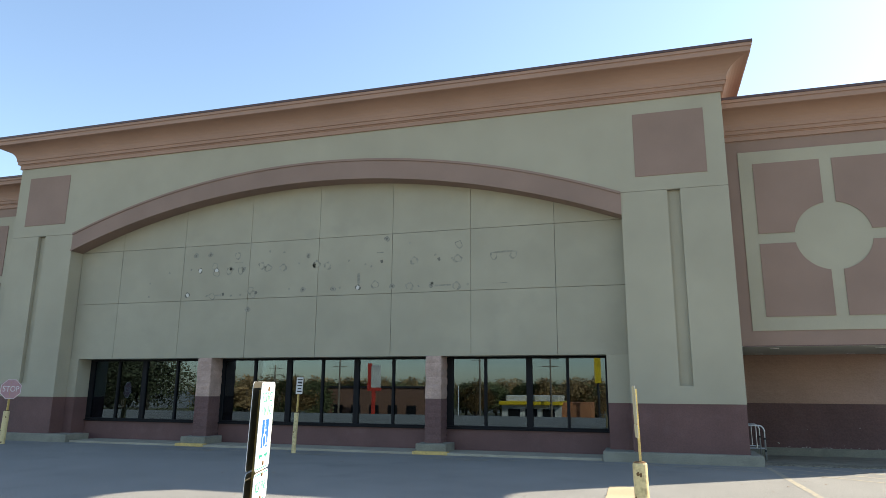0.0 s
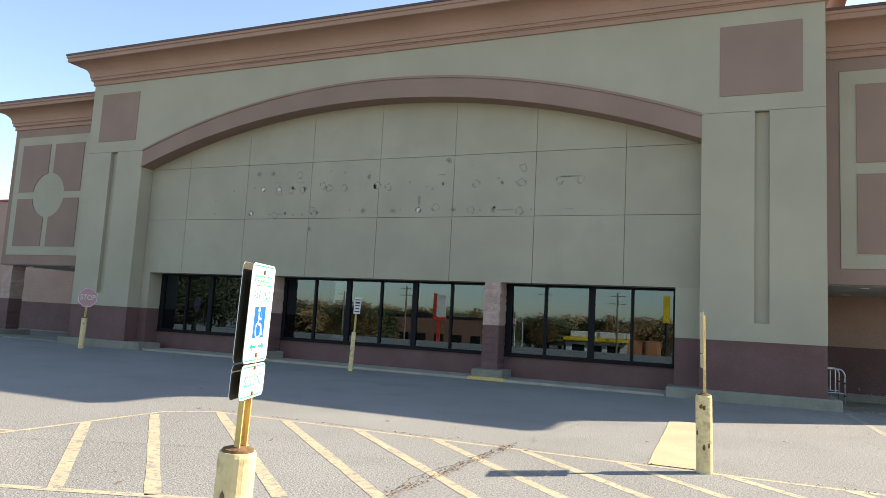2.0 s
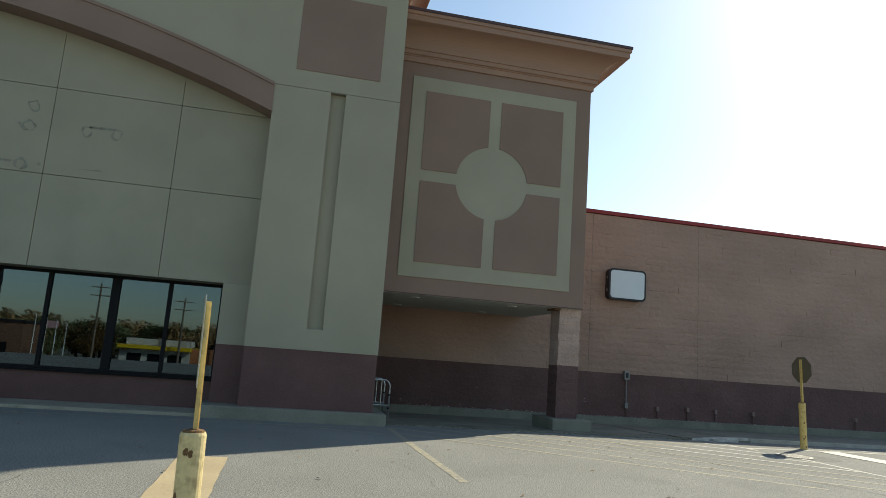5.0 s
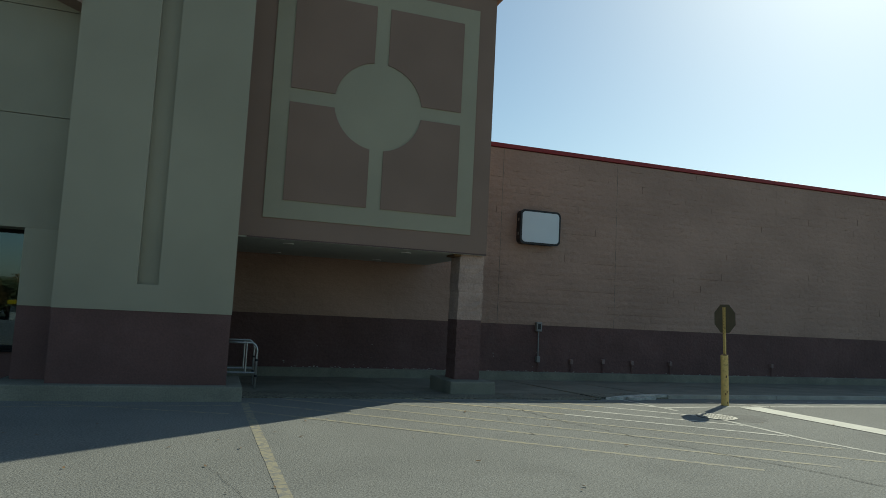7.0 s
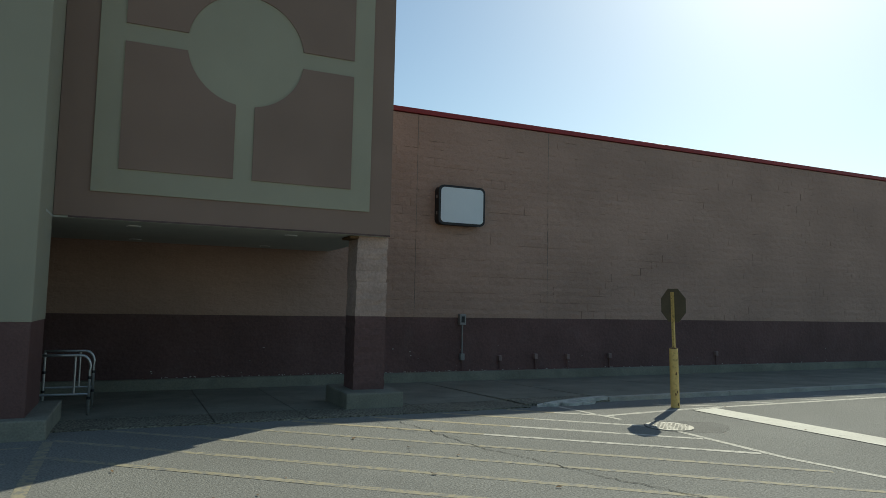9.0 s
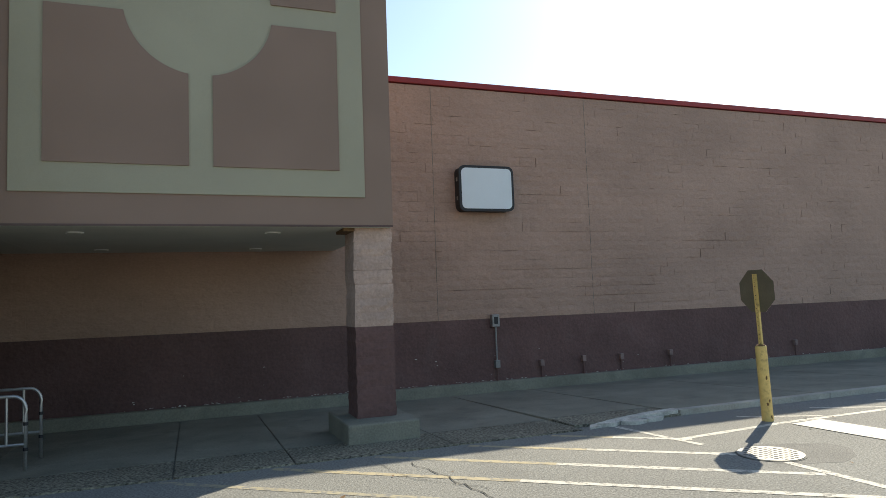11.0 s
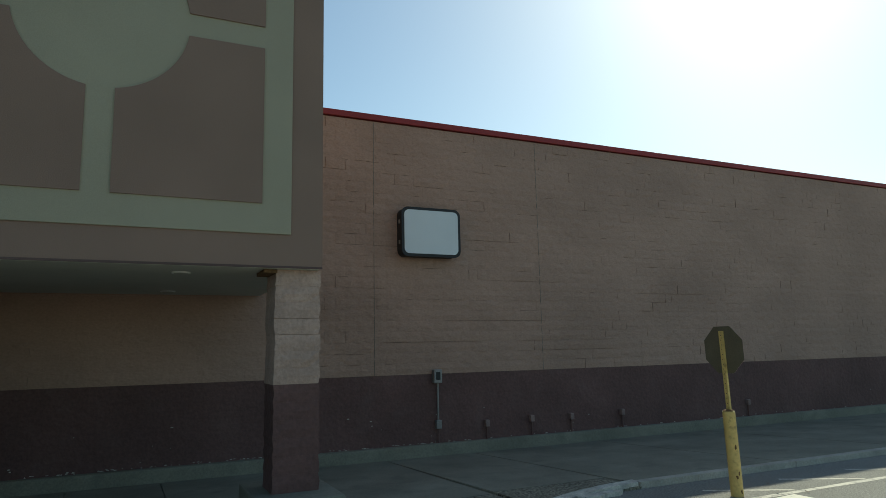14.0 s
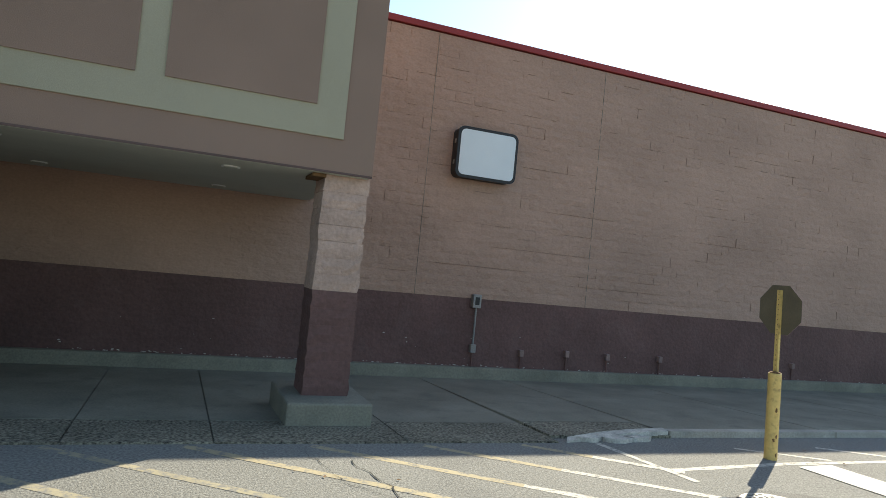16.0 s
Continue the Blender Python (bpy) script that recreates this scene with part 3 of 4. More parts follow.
def side_box(x0, name):
    """The overhanging mauve box with a cream cross and disc, its soffit, cornice and column; x0 its low end."""
    x1 = x0 + 4.88
    ob = structure(name, box(XR + 0.004 if x0 > 0 else x0, x1, B, WALL, 2.875, 8.6), MAUVE, "mauve stucco canopy box with a cream circle motif", "wall")
    fx0, fx1, fz0, fz1 = x0 + 0.26, x0 + 4.49, 3.25, 8.13
    part("cream_field", box(fx0, fx1, B - 0.025, B + 0.05, fz0, fz1, 0.006), CREAM, ob, "cream stucco field")
    ccx, ccz, rr = (fx0 + fx1) / 2, 5.685, 0.905
    for sx in (-1, 1):
        for sz in (-1, 1):
            ix, ox, iz = ccx + sx * 0.145, ccx + sx * 1.765, ccz + sz * 0.14
            oz = fz1 - 0.355 if sz > 0 else fz0 + 0.36
            a0, a1 = math.asin(0.145 / rr), math.acos(0.14 / rr)
            pts = [(ccx + sx * rr * math.sin(a0 + (a1 - a0) * k / 14), ccz + sz * rr * math.cos(a0 + (a1 - a0) * k / 14)) for k in range(15)]
            part("mauve_panel", prism(pts + [(ox, iz), (ox, oz), (ix, oz)], B - 0.045, B + 0.02), MAUVE, ob, "raised mauve panel with a curved corner")
    so = structure("soffit", box(XR + 0.004 if x0 > 0 else x0 + 0.03, x1 - 0.03, B + 0.03, WALL, 2.845, 2.873), SOFFIT, "pale canopy soffit with round lights", "ceiling")
    part("drip_edge", box(x0, x1, B - 0.004, B + 0.03, 2.85, 2.874), COPING, so)
    for lx in (0.85, 3.32):
        for ly in (20.5, 23.2):
            lamp = empty("recessed_light", "round white recessed light in the soffit", "ceiling light", (x0 + lx, ly, 2.845), "soffit lights")
            ring = [(0.11 * math.cos(k * math.tau / 20), 0.11 * math.sin(k * math.tau / 20)) for k in range(20)]
            part("trim_ring", flat(ring, -0.015, 0), SIGN_WHITE, lamp)
            part("lens", flat([(a * 0.75, b * 0.75) for a, b in ring], -0.02, -0.0), SOFFIT, lamp)
    return ob


side_box(2.46, "wall_canopy_box")
side_box(-27.3, "wall_canopy_box")
structure("wall_link", box(-22.42, XL, B + 0.003, WALL, 2.87, 8.6), MAUVE, "plain mauve stucco wall", "wall")
cornice(XR - 0.004, 7.34, B - 0.003, 26, 8.47, "cornice_box", "terracotta painted coved cornice with dark coping")
cornice(-27.3, XL + 0.004, B - 0.003, 26, 8.47, "cornice_box", "terracotta painted coved cornice with dark coping")


# ---- windows ----
def window(x0, x1, mullions, name, wide):
    ob = empty(name, "black framed shop window with dark reflective panes", "window", kind="structure")
    y, z0, z1 = 19.62, 0.66, 2.64
    fr = part("window_frame", box(x0, x1, y - 0.06, y + 0.06, z0, z0 + 0.06, 0.006), FRAME, ob)
    part("head", box(x0, x1, y - 0.06, y + 0.06, z1 - 0.06, z1 - 0.002, 0.006), FRAME, fr)
    edges = [x0] + mullions + [x1]
    for i, m in enumerate(edges):
        # a wide first jamb includes the dark reflection of the reveal, as black frame
        w = 0.085 if i in wide else 0.04
        a, b = (m, m + 2 * w) if i == 0 else (m - 2 * w, m) if i == len(edges) - 1 else (m - w, m + w)
        part("mullion", box(a + 0.001, b - 0.001, y - 0.055, y + 0.055, z0 + 0.061, z1 - 0.061, 0.006), FRAME, ob)
    for a, b in zip(edges, edges[1:]):
        part("pane", box(a + 0.02, b - 0.02, y - 0.004, y + 0.004, z0 + 0.03, z1 - 0.03), GLASS, ob)
    part("window_sill", box(x0, x1, y - 0.12, y + 0.05, z0 - 0.04, z0 - 0.002, 0.008), FRAME, ob)
    part("stall_riser", box(x0, x1, y - 0.05, y + 0.12, -0.05, z0 - 0.042), MAROON, ob, "maroon painted wall under the window")
    return ob


window(-18.3, -13.53, [-17.1, -16.05, -14.77], "window_1", (0, 2))
window(-13.04, -5.97, [-11.85, -10.64, -9.49, -8.36, -7.18], "window_2", (2, 4))
window(-5.51, -0.98, [-4.38, -3.13, -2.07], "window_3", (0, 2))
# room behind the panes, its gloom given by near-black surfaces
structure("floor", box(-19, -0.5, 19.75, WALL - 0.05, -0.1, 0.02), INTERIOR, "closed shop's floor coloured near black for the unlit room", "floor")
structure("wall_inside", box(-19, -0.5, 23.5, WALL - 0.1, 0.02, 3.1), INTERIOR, "closed shop's back wall coloured near black for the unlit room", "wall")
structure("ceiling", box(-19, -0.5, 19.8, WALL - 0.05, 3.1, 3.2), INTERIOR, "closed shop's ceiling coloured near black for the unlit room", "ceiling")
structure("pavement_front", box(-17.72, -1.14, 18.42, 19.56, -0.1, 0.06, 0.015), KERB, "narrow pale concrete kerb under the windows", "kerb")

# ---- blocks ----
BLOCK_W, BLOCK_H = 0.40, 0.203
_cache = {}


def block_mesh(w, h, depth, rough, material, seed):
    """A rough-faced block, origin at its low front end; front to -y; a few shared variants."""
    key = (round(w, 3), round(h, 3), round(depth, 3), rough, material.name, seed)
    if key not in _cache:
        rnd = random.Random(seed * 7 + 3)
        bm = bmesh.new()
        g = 0.003 if seed == 3 else 0.0009 if material is PINK_BLOCK else 0.0005
        edge = 1.0 if g > 0.001 else 0.2
        nx, nz_ = 4, 2
        jag = 0.014 if material in (PINK_BLOCK, MAROON_BLOCK) else 0.0
        fv = [[bm.verts.new((g + (w - 2 * g) * i / nx + (rnd.uniform(-jag, jag) if i in (0, nx) else 0), (0 if i in (0, nx) or j in (0, nz_) else -rough) + rnd.uniform(-rough, rough) * 0.6 * (edge if i in (0, nx) or j in (0, nz_) else 1), g + (h - 2 * g) * j / nz_)) for j in range(nz_ + 1)] for i in range(nx + 1)]
        for i in range(nx):
            for j in range(nz_):
                bm.faces.new((fv[i][j], fv[i + 1][j], fv[i + 1][j + 1], fv[i][j + 1]))
        ring = [fv[i][0] for i in range(nx + 1)] + [fv[nx][j] for j in range(1, nz_ + 1)] + [fv[i][nz_] for i in range(nx - 1, -1, -1)] + [fv[0][j] for j in range(nz_ - 1, 0, -1)]
        back = [bm.verts.new((v.co.x, depth, v.co.z)) for v in ring]
        for k in range(len(ring)):
            j = (k + 1) % len(ring)
            bm.faces.new((ring[k], back[k], back[j], ring[j]))
        bm.faces.new(back)
        _cache[key] = mesh_of(bm, "block", material)
    return _cache[key]


def column(x0, x1, y0, y1, z0, top, band, name, label, foot=None):
    """A block column: upper courses pale and rough, foot painted maroon; blocks are parts."""
    ob = structure(name, box(x0 + 0.03, x1 - 0.03, y0 + 0.03, y1, z0, top), PINK_BLOCK, label, "column")
    n = round((band - z0) / BLOCK_H)
    h = (band - z0) / n
    for k in range(n):
        b = new("block", block_mesh(x1 - x0, h, y1 - y0 - 0.01, 0.008, MAROON_BLOCK, 10 + k % 3))
        b.parent = ob
        b.location = (x0, y0, z0 + k * h)
    n = round((top - band) / BLOCK_H)
    h = (top - band) / n
    for k in range(n):
        me = block_mesh(x1 - x0, h, y1 - y0 - 0.01, 0.012, PINK_BLOCK, k % 4)
        b = new("block", me)
        b.parent = ob
        b.location = (x0, y0, band + k * h)
    return ob


column(-13.53, -13.04, 18.95, 19.55, 0.27, 2.64, 1.46, "column", "pale pink split block pillar with a maroon foot")
column(-5.97, -5.51, 18.95, 19.55, 0.27, 2.64, 1.46, "column", "pale pink split block pillar with a maroon foot")
column(6.80, 7.345, 19.93, 20.5, 0.24, 2.845, 1.48, "column", "pale pink split block pillar with a maroon foot")
column(-27.28, -26.73, 19.93, 20.5, 0.24, 2.845, 1.48, "column", "pale pink split block pillar with a maroon foot")
for x0, x1, y0, y1, z1 in ((-13.70, -12.83, 18.62, 19.5, 0.27), (-6.13, -5.26, 18.62, 19.5, 0.27), (6.57, 7.55, 19.5, 20.85, 0.245), (-27.5, -26.5, 19.5, 20.85, 0.245)):
    pd = tagged(part("pedestal", box(x0, x1, y0, y1, -0.12, z1, 0.025), CONCRETE), "grey-green concrete pedestal under a block pillar", "pedestal", "column pedestals", "structure")
    if y0 < 19:
        tagged(part("kerb_mark", box(x0 - 0.02, x1 + 0.1, 18.41, 18.6, 0.0, 0.085, 0.01), YELLOW_PAINT), "worn yellow painted kerb end by the pedestal", "kerb", "kerb ends", "structure")
tagged(part("bracket", box(6.66, 6.82, 19.9, 20.4, 2.80, 2.843, 0.006), RUST), "dark steel bearing plate on the pillar head", "bracket", kind="structure")

# ---- long side walls ----
def long_wall(x0, x1, name):
    ob = structure(name, box(x0, x1, WALL + 0.05, WALL + 0.4, -0.3, 6.43), TAN, "pink-tan painted rough block wall with a maroon foot", "wall")
    part("maroon_foot", box(x0, x1, WALL - 0.004, WALL + 0.06, -0.3, 1.375), MAROON_BLOCK, ob, "maroon painted foot")
    part("red_coping", box(x0, x1, WALL - 0.05, WALL + 0.45, 6.34, 6.46, 0.01), RED_COPING, ob, "red metal coping")
    part("footing", box(x0, x1, WALL - 0.16, WALL - 0.006, -0.3, 0.07, 0.02), CONCRETE, ob, "concrete footing kerb")
    return ob


wall_e = long_wall(-0.12, 75, "wall_side")
wall_w = long_wall(-80, XL + 0.0, "wall_side")

# ---- sidewalk ----
def slab(x0, x1, y0, y1, z0, z1, material, name, label):
    """A pavement slab whose top falls from z0 at y0 to z1 at y1."""
    bm = bmesh.new()
    v = [bm.verts.new(p) for p in ((x0, y0, z0), (x1, y0, z0), (x1, y1, z1), (x0, y1, z1), (x0, y0, z0 - 0.3), (x1, y0, z0 - 0.3), (x1, y1, z1 - 0.3), (x0, y1, z1 - 0.3))]
    for f in ((0, 1, 2, 3), (4, 7, 6, 5), (0, 4, 5, 1), (1, 5, 6, 2), (2, 6, 7, 3), (3, 7, 4, 0)):
        bm.faces.new([v[i] for i in f])
    bmesh.ops.bevel(bm, geom=[e for e in bm.edges if all(q.co.z > -0.25 for q in e.verts)], offset=0.007, segments=2, affect="EDGES")
    return part(name, bm, material, walk_e, label)


walk_e = empty("pavement", "grey concrete pavement with an exposed aggregate edge", "pavement", kind="structure")
joints = [-0.1, 2.3, 4.5, 5.8, 7.75, 9.6]
for a, b in zip(joints, joints[1:]):
    slab(a + 0.004, b - 0.004, 18.78, 19.75, 0.018, -0.012, AGGREGATE, "aggregate_slab", "exposed aggregate slab")
    slab(a + 0.004, b - 0.004, 19.762, WALL - 0.15, -0.012, -0.15, CONCRETE, "slab", "")
slab(9.606, 11.4, 19.0, 19.75, 0.03, 0.012, AGGREGATE, "aggregate_slab", "exposed aggregate slab")
slab(9.606, 11.4, 19.762, WALL - 0.15, 0.012, -0.15, CONCRETE, "slab", "")
for k in range(16):
    a = 11.4 + 3.0 * k
    slab(a + 0.006, a + 2.994, 19.2, WALL - 0.15, 0.045, -0.15, CONCRETE, "slab", "")
    slab(a + 0.004, a + 2.996, 19.02, 19.19, 0.075, 0.07, CURB, "kerbstone", "pale chipped kerbstone")
# broken kerb end
bm = bmesh.new()
rnd = random.Random(5)
top = [(9.7, 18.78, 0.01), (10.2, 18.85, 0.03), (10.7, 18.95, 0.06), (11.39, 19.02, 0.07), (11.39, 19.19, 0.07), (10.8, 19.16, 0.065), (10.3, 19.06, 0.05), (9.8, 18.93, 0.02)]
vt = [bm.verts.new((x + rnd.uniform(-0.03, 0.03), y + rnd.uniform(-0.03, 0.03), z + 0.01)) for x, y, z in top]
vb = [bm.verts.new((v.co.x, v.co.y, -0.1)) for v in vt]
bm.faces.new(vt)
for k in range(8):
    bm.faces.new((vt[k], vb[k], vb[(k + 1) % 8], vt[(k + 1) % 8]))
part("broken_kerb_end", bm, RUBBLE, walk_e, "crumbling pale kerb end")
for x, y, r in ((10.05, 18.86, 0.12), (10.45, 18.83, 0.16), (10.75, 18.86, 0.13), (10.25, 18.98, 0.1)):
    part("kerb_fragment", flat([(x + r * 1.5 * math.cos(a) * rnd.uniform(0.7, 1.2), y + r * 0.6 * math.sin(a) * rnd.uniform(0.7, 1.2)) for a in [k * math.tau / 9 for k in range(9)]], -0.05, 0.05), RUBBLE, walk_e, "broken piece of kerb")
walk_w = tagged(part("pavement_west", flat([(-75, 18.85), (XL - 0.1, 18.85), (XL - 0.1, WALL - 0.15), (-75, WALL - 0.15)], -0.2, 0.03), CONCRETE), "grey concrete pavement", "pavement", kind="structure")


# ---- bollards with signs ----
def bollard(x, y, height, post_top, label, lean=(0, 0), paint=None, group="sign bollards", rad=0.086):
    """A painted pipe bollard with a U-channel sign post in it; returns the thing (origin at its foot)."""
    paint = paint or PALE_YELLOW
    ob = empty("sign_bollard", label, "bollard", (x, y, 0), group)
    ob.rotation_euler = (radians(lean[0]), radians(lean[1]), 0)
    smooth_ob = part("pipe", tube([(0, 0, -0.05), (0, 0, height - 0.02), (0, 0, height)], [rad, rad, rad * 0.93], 24), paint, ob)
    part("concrete_fill", tube([(0, 0, height - 0.01), (0, 0, height + 0.012), (0, 0, height + 0.022)], [rad * 0.9, rad * 0.8, rad * 0.3], 20), RUST, ob, "rusty capped top")
    for k in range(5):
        a, zz = random.uniform(-2.6, -0.6), random.uniform(0.05, height - 0.12)
        bm = bmesh.new()
        vs = []
        for j in range(9):
            t = j * math.tau / 9
            aa = a + 0.22 * math.cos(t) * random.uniform(0.5, 1.2)
            vs.append(bm.verts.new(((rad + 0.0015) * math.cos(aa), (rad + 0.0015) * math.sin(aa), zz + 0.03 * math.sin(t) * random.uniform(0.5, 1.3))))
        bm.faces.new(vs)
        part("paint_chip", bm, RUST, ob, "rusty chip in the paint")
    bm = bmesh.new()
    add_box(bm, -0.004, 0.004, -0.028, 0.028, height, post_top, 0)
    add_box(bm, 0.004, 0.026, -0.028, -0.022, height, post_top, 0)
    add_box(bm, 0.004, 0.026, 0.022, 0.028, height, post_top, 0)
    part("post", bm, YELLOW_PAINT, ob, "yellow channel post with bolt holes")
    bm = bmesh.new()
    for k in range(int((post_top - height) / 0.06)):
        add_box(bm, -0.0055, -0.004, -0.005, 0.005, height + 0.03 + 0.06 * k, height + 0.04 + 0.06 * k)
    tagged(part("bolt_holes", bm, SIGN_BLACK, ob), kind="stuff")
    return ob


def plate(parent, name, outline, m, face, back, label):
    """A thin sign plate whose face looks along the pose's +z."""
    pl = part(name, flat(outline, -0.0012, 0.0012), face, parent, label)
    pl.matrix_basis = m
    bk = part("back", flat([(a * 0.998, b * 0.998) for a, b in outline], -0.0022, -0.00125), back, pl, "dull dark back")
    return pl


def facing(az, at):
    """A pose at a point whose +z looks level along the compass angle az (degrees from +x), +y up."""
    n = Vector((math.cos(radians(az)), math.sin(radians(az)), 0))
    side = Vector((0, 0, 1)).cross(n)
    m = Matrix((side, Vector((0, 0, 1)), n)).transposed().to_4x4()
    return Matrix.Translation(at) @ m


def ring_frame(w, h, r, t):
    """A thin rounded border lying in the sign's plane."""
    bm = bmesh.new()
    a = [bm.verts.new((x, y, 0)) for x, y in rounded(w, h, r)]
    b = [bm.verts.new((x, y, 0)) for x, y in rounded(w - 2 * t, h - 2 * t, r - t)]
    for k in range(len(a)):
        j = (k + 1) % len(a)
        bm.faces.new((a[k], a[j], b[j], b[k]))
    return bm


def child(name, bm, material, parent, m):
    ob = part(name, bm, material, parent)
    ob.matrix_basis = m
    return ob


def parking_plate(parent, az, z_top, off, back=None):
    """A reserved-parking sign and its small fine sign, printed on one side."""
    c = Vector((math.cos(radians(az)), math.sin(radians(az)), 0)) * off
    w, h = 0.305, 0.455
    p = plate(parent, "sign_plate", rounded(w, h, 0.03), facing(az, (c.x, c.y, z_top - h / 2)), SIGN_WHITE, back or SIGN_BACK, "white reserved parking sign with blue symbol")
    up = 0.0016
    child("border", ring_frame(w - 0.016, h - 0.016, 0.025, 0.006), SIGN_GREEN, p, pose(0, 0, up))
    words("RESERVED", 0.058, SIGN_GREEN, p, pose(0, 0.145, up) @ Matrix.Diagonal((0.9, 1.25, 1, 1)))
    words("PAR", 0.058, SIGN_GREEN, p, pose(-0.058, 0.075, up) @ Matrix.Diagonal((0.9, 1.25, 1, 1)))
    words("ING", 0.058, SIGN_GREEN, p, pose(0.066, 0.075, up) @ Matrix.Diagonal((0.9, 1.25, 1, 1)))
    child("blue_square", flat([(-0.072, -0.115), (0.072, -0.115), (0.072, 0.03), (-0.072, 0.03)], 0, 0.0006), SIGN_BLUE, p, pose(0, 0, up))
    # wheelchair symbol
    bm = bmesh.new()
    add_tube(bm, [(0.052 * 0.62 * math.cos(a) - 0.006, 0.052 * 0.62 * math.sin(a) - 0.068, 0) for a in [radians(110 + 25 * k) for k in range(11)]], 0.0042, 6)
    add_tube(bm, [(-0.012, 0.0, 0), (-0.010, -0.045, 0), (0.020, -0.048, 0), (0.034, -0.088, 0), (0.046, -0.084, 0)], 0.0052, 6)
    add_tube(bm, [(-0.010, -0.022, 0), (0.018, -0.024, 0)], 0.0042, 6)
    head = [(-0.014 + 0.0105 * math.cos(k * math.tau / 14), 0.013 + 0.0105 * math.sin(k * math.tau / 14)) for k in range(14)]
    top, low = [bm.verts.new((*p, 0.005)) for p in head], [bm.verts.new((*p, -0.005)) for p in head]
    bm.faces.new(top)
    for k in range(14):
        bm.faces.new((low[k], low[(k + 1) % 14], top[(k + 1) % 14], top[k]))
    sy = child("wheelchair_symbol", bm, SIGN_WHITE, p, pose(0, 0, up + 0.001) @ Matrix.Diagonal((1.15, 1.15, 0.12, 1)))
    for s in (-1, 1):
        child("arrow", flat([(s * 0.012, -0.006), (s * 0.06, -0.006), (s * 0.055, -0.02), (s * 0.095, 0.0), (s * 0.055, 0.02), (s * 0.06, 0.006), (s * 0.012, 0.006)][::s], 0, 0.0006), SIGN_GREEN, p, pose(0, -0.155, up))
    for bz in (0.19, -0.195):
        child("rusty_bolt", flat([(0.010 * math.cos(k), 0.012 * math.sin(k)) for k in range(6)], 0, 0.006), RUST, p, pose(0, bz, up))
    h2 = 0.155
    q = plate(parent, "fine_plate", rounded(w, h2, 0.03), facing(az, (c.x, c.y, z_top - h - 0.008 - h2 / 2)), SIGN_WHITE, back or SIGN_BACK, "small white fine sign")
    child("border", ring_frame(w - 0.016, h2 - 0.016, 0.025, 0.006), SIGN_GREEN, q, pose(0, 0, up))
    words("$250 FINE", 0.06, SIGN_GREEN, q, pose(0, 0, up) @ Matrix.Diagonal((0.86, 1.2, 1, 1)))
    for bz in (0.06, -0.055):
        child("rusty_bolt", flat([(0.009 * math.cos(k), 0.009 * math.sin(k)) for k in range(6)], 0, 0.006), RUST, q, pose(0, bz, up))


near = bollard(-1.995, 3.97, 0.84, 1.655, "chipped pale yellow bollard carrying two accessible parking signs", (0, 1.9))
parking_plate(near, 18, 1.70, 0.031)
parking_plate(near, 198, 1.70, 0.014)
mid = bollard(-0.08, 9.45, 0.83, 1.70, "chipped pale yellow bollard with edge-on parking signs", (0, -1.2))
parking_plate(mid, 8, 1.74, -0.012, PALE_BACK)


def octagon(w):
    r = w / 2 / math.cos(math.pi / 8)
    return [(r * math.cos(math.pi / 8 + k * math.pi / 4), r * math.sin(math.pi / 8 + k * math.pi / 4)) for k in range(8)]


def stop_plate(parent, az, z, w, off):
    c = Vector((math.cos(radians(az)), math.sin(radians(az)), 0)) * off
    p = plate(parent, "stop_plate", octagon(w), facing(az, (c.x, c.y, z)), STOP_RED, STOP_BACK, "faded octagonal stop sign")
    bm = bmesh.new()
    a = [bm.verts.new((x, y, 0)) for x, y in octagon(w * 0.97)]
    b = [bm.verts.new((x, y, 0)) for x, y in octagon(w * 0.92)]
    for k in range(8):
        bm.faces.new((a[k], a[(k + 1) % 8], b[(k + 1) % 8], b[k]))
    child("border", bm, STOP_WHITE, p, pose(0, 0, 0.0016))
    words("STOP", w * 0.33, STOP_WHITE, p, pose(0, 0, 0.0016) @ Matrix.Diagonal((1, 1.25, 1, 1)))


s2 = bollard(12.07, 18.06, 1.02, 2.01, "chipped yellow bollard with the dull back of a stop sign", (0, -2.0), YELLOW_PAINT, rad=0.075)
stop_plate(s2, 2, 1.775, 0.585, 0.03)
s3 = bollard(-19.0, 17.15, 0.98, 1.85, "yellow bollard with a faded stop sign by the pier", (0, 2.0))
stop_plate(s3, -18, 1.64, 0.60, 0.03)


def notice_plate(parent, az, z, off):
    """A small white notice with dark bars for writing too small to read."""
    c = Vector((math.cos(radians(az)), math.sin(radians(az)), 0)) * off
    p = plate(parent, "notice_plate", rounded(0.3, 0.45, 0.02), facing(az, (c.x, c.y, z)), SIGN_WHITE, SIGN_BACK, "small white notice with black print")
    for k, w in enumerate((0.24, 0.2, 0.22, 0.16, 0.22)):
        h = 0.028 if k != 1 else 0.05
        child("print_bar", flat([(-w / 2, -h / 2), (w / 2, -h / 2), (w / 2, h / 2), (-w / 2, h / 2)], 0, 0.0006), SIGN_BLACK, p, pose(0, 0.165 - 0.08 * k, 0.0016))


s4 = bollard(-9.29, 17.65, 1.06, 1.95, "yellow bollard with a small white notice", (0, 2.0), rad=0.06)
notice_plate(s4, -7, 1.79, 0.03)
s5 = bollard(20.73, 18.42, 1.18, 1.95, "yellow bollard with a small white notice", (0, -2.0), YELLOW_PAINT, rad=0.075)
notice_plate(s5, -120, 1.76, 0.03)

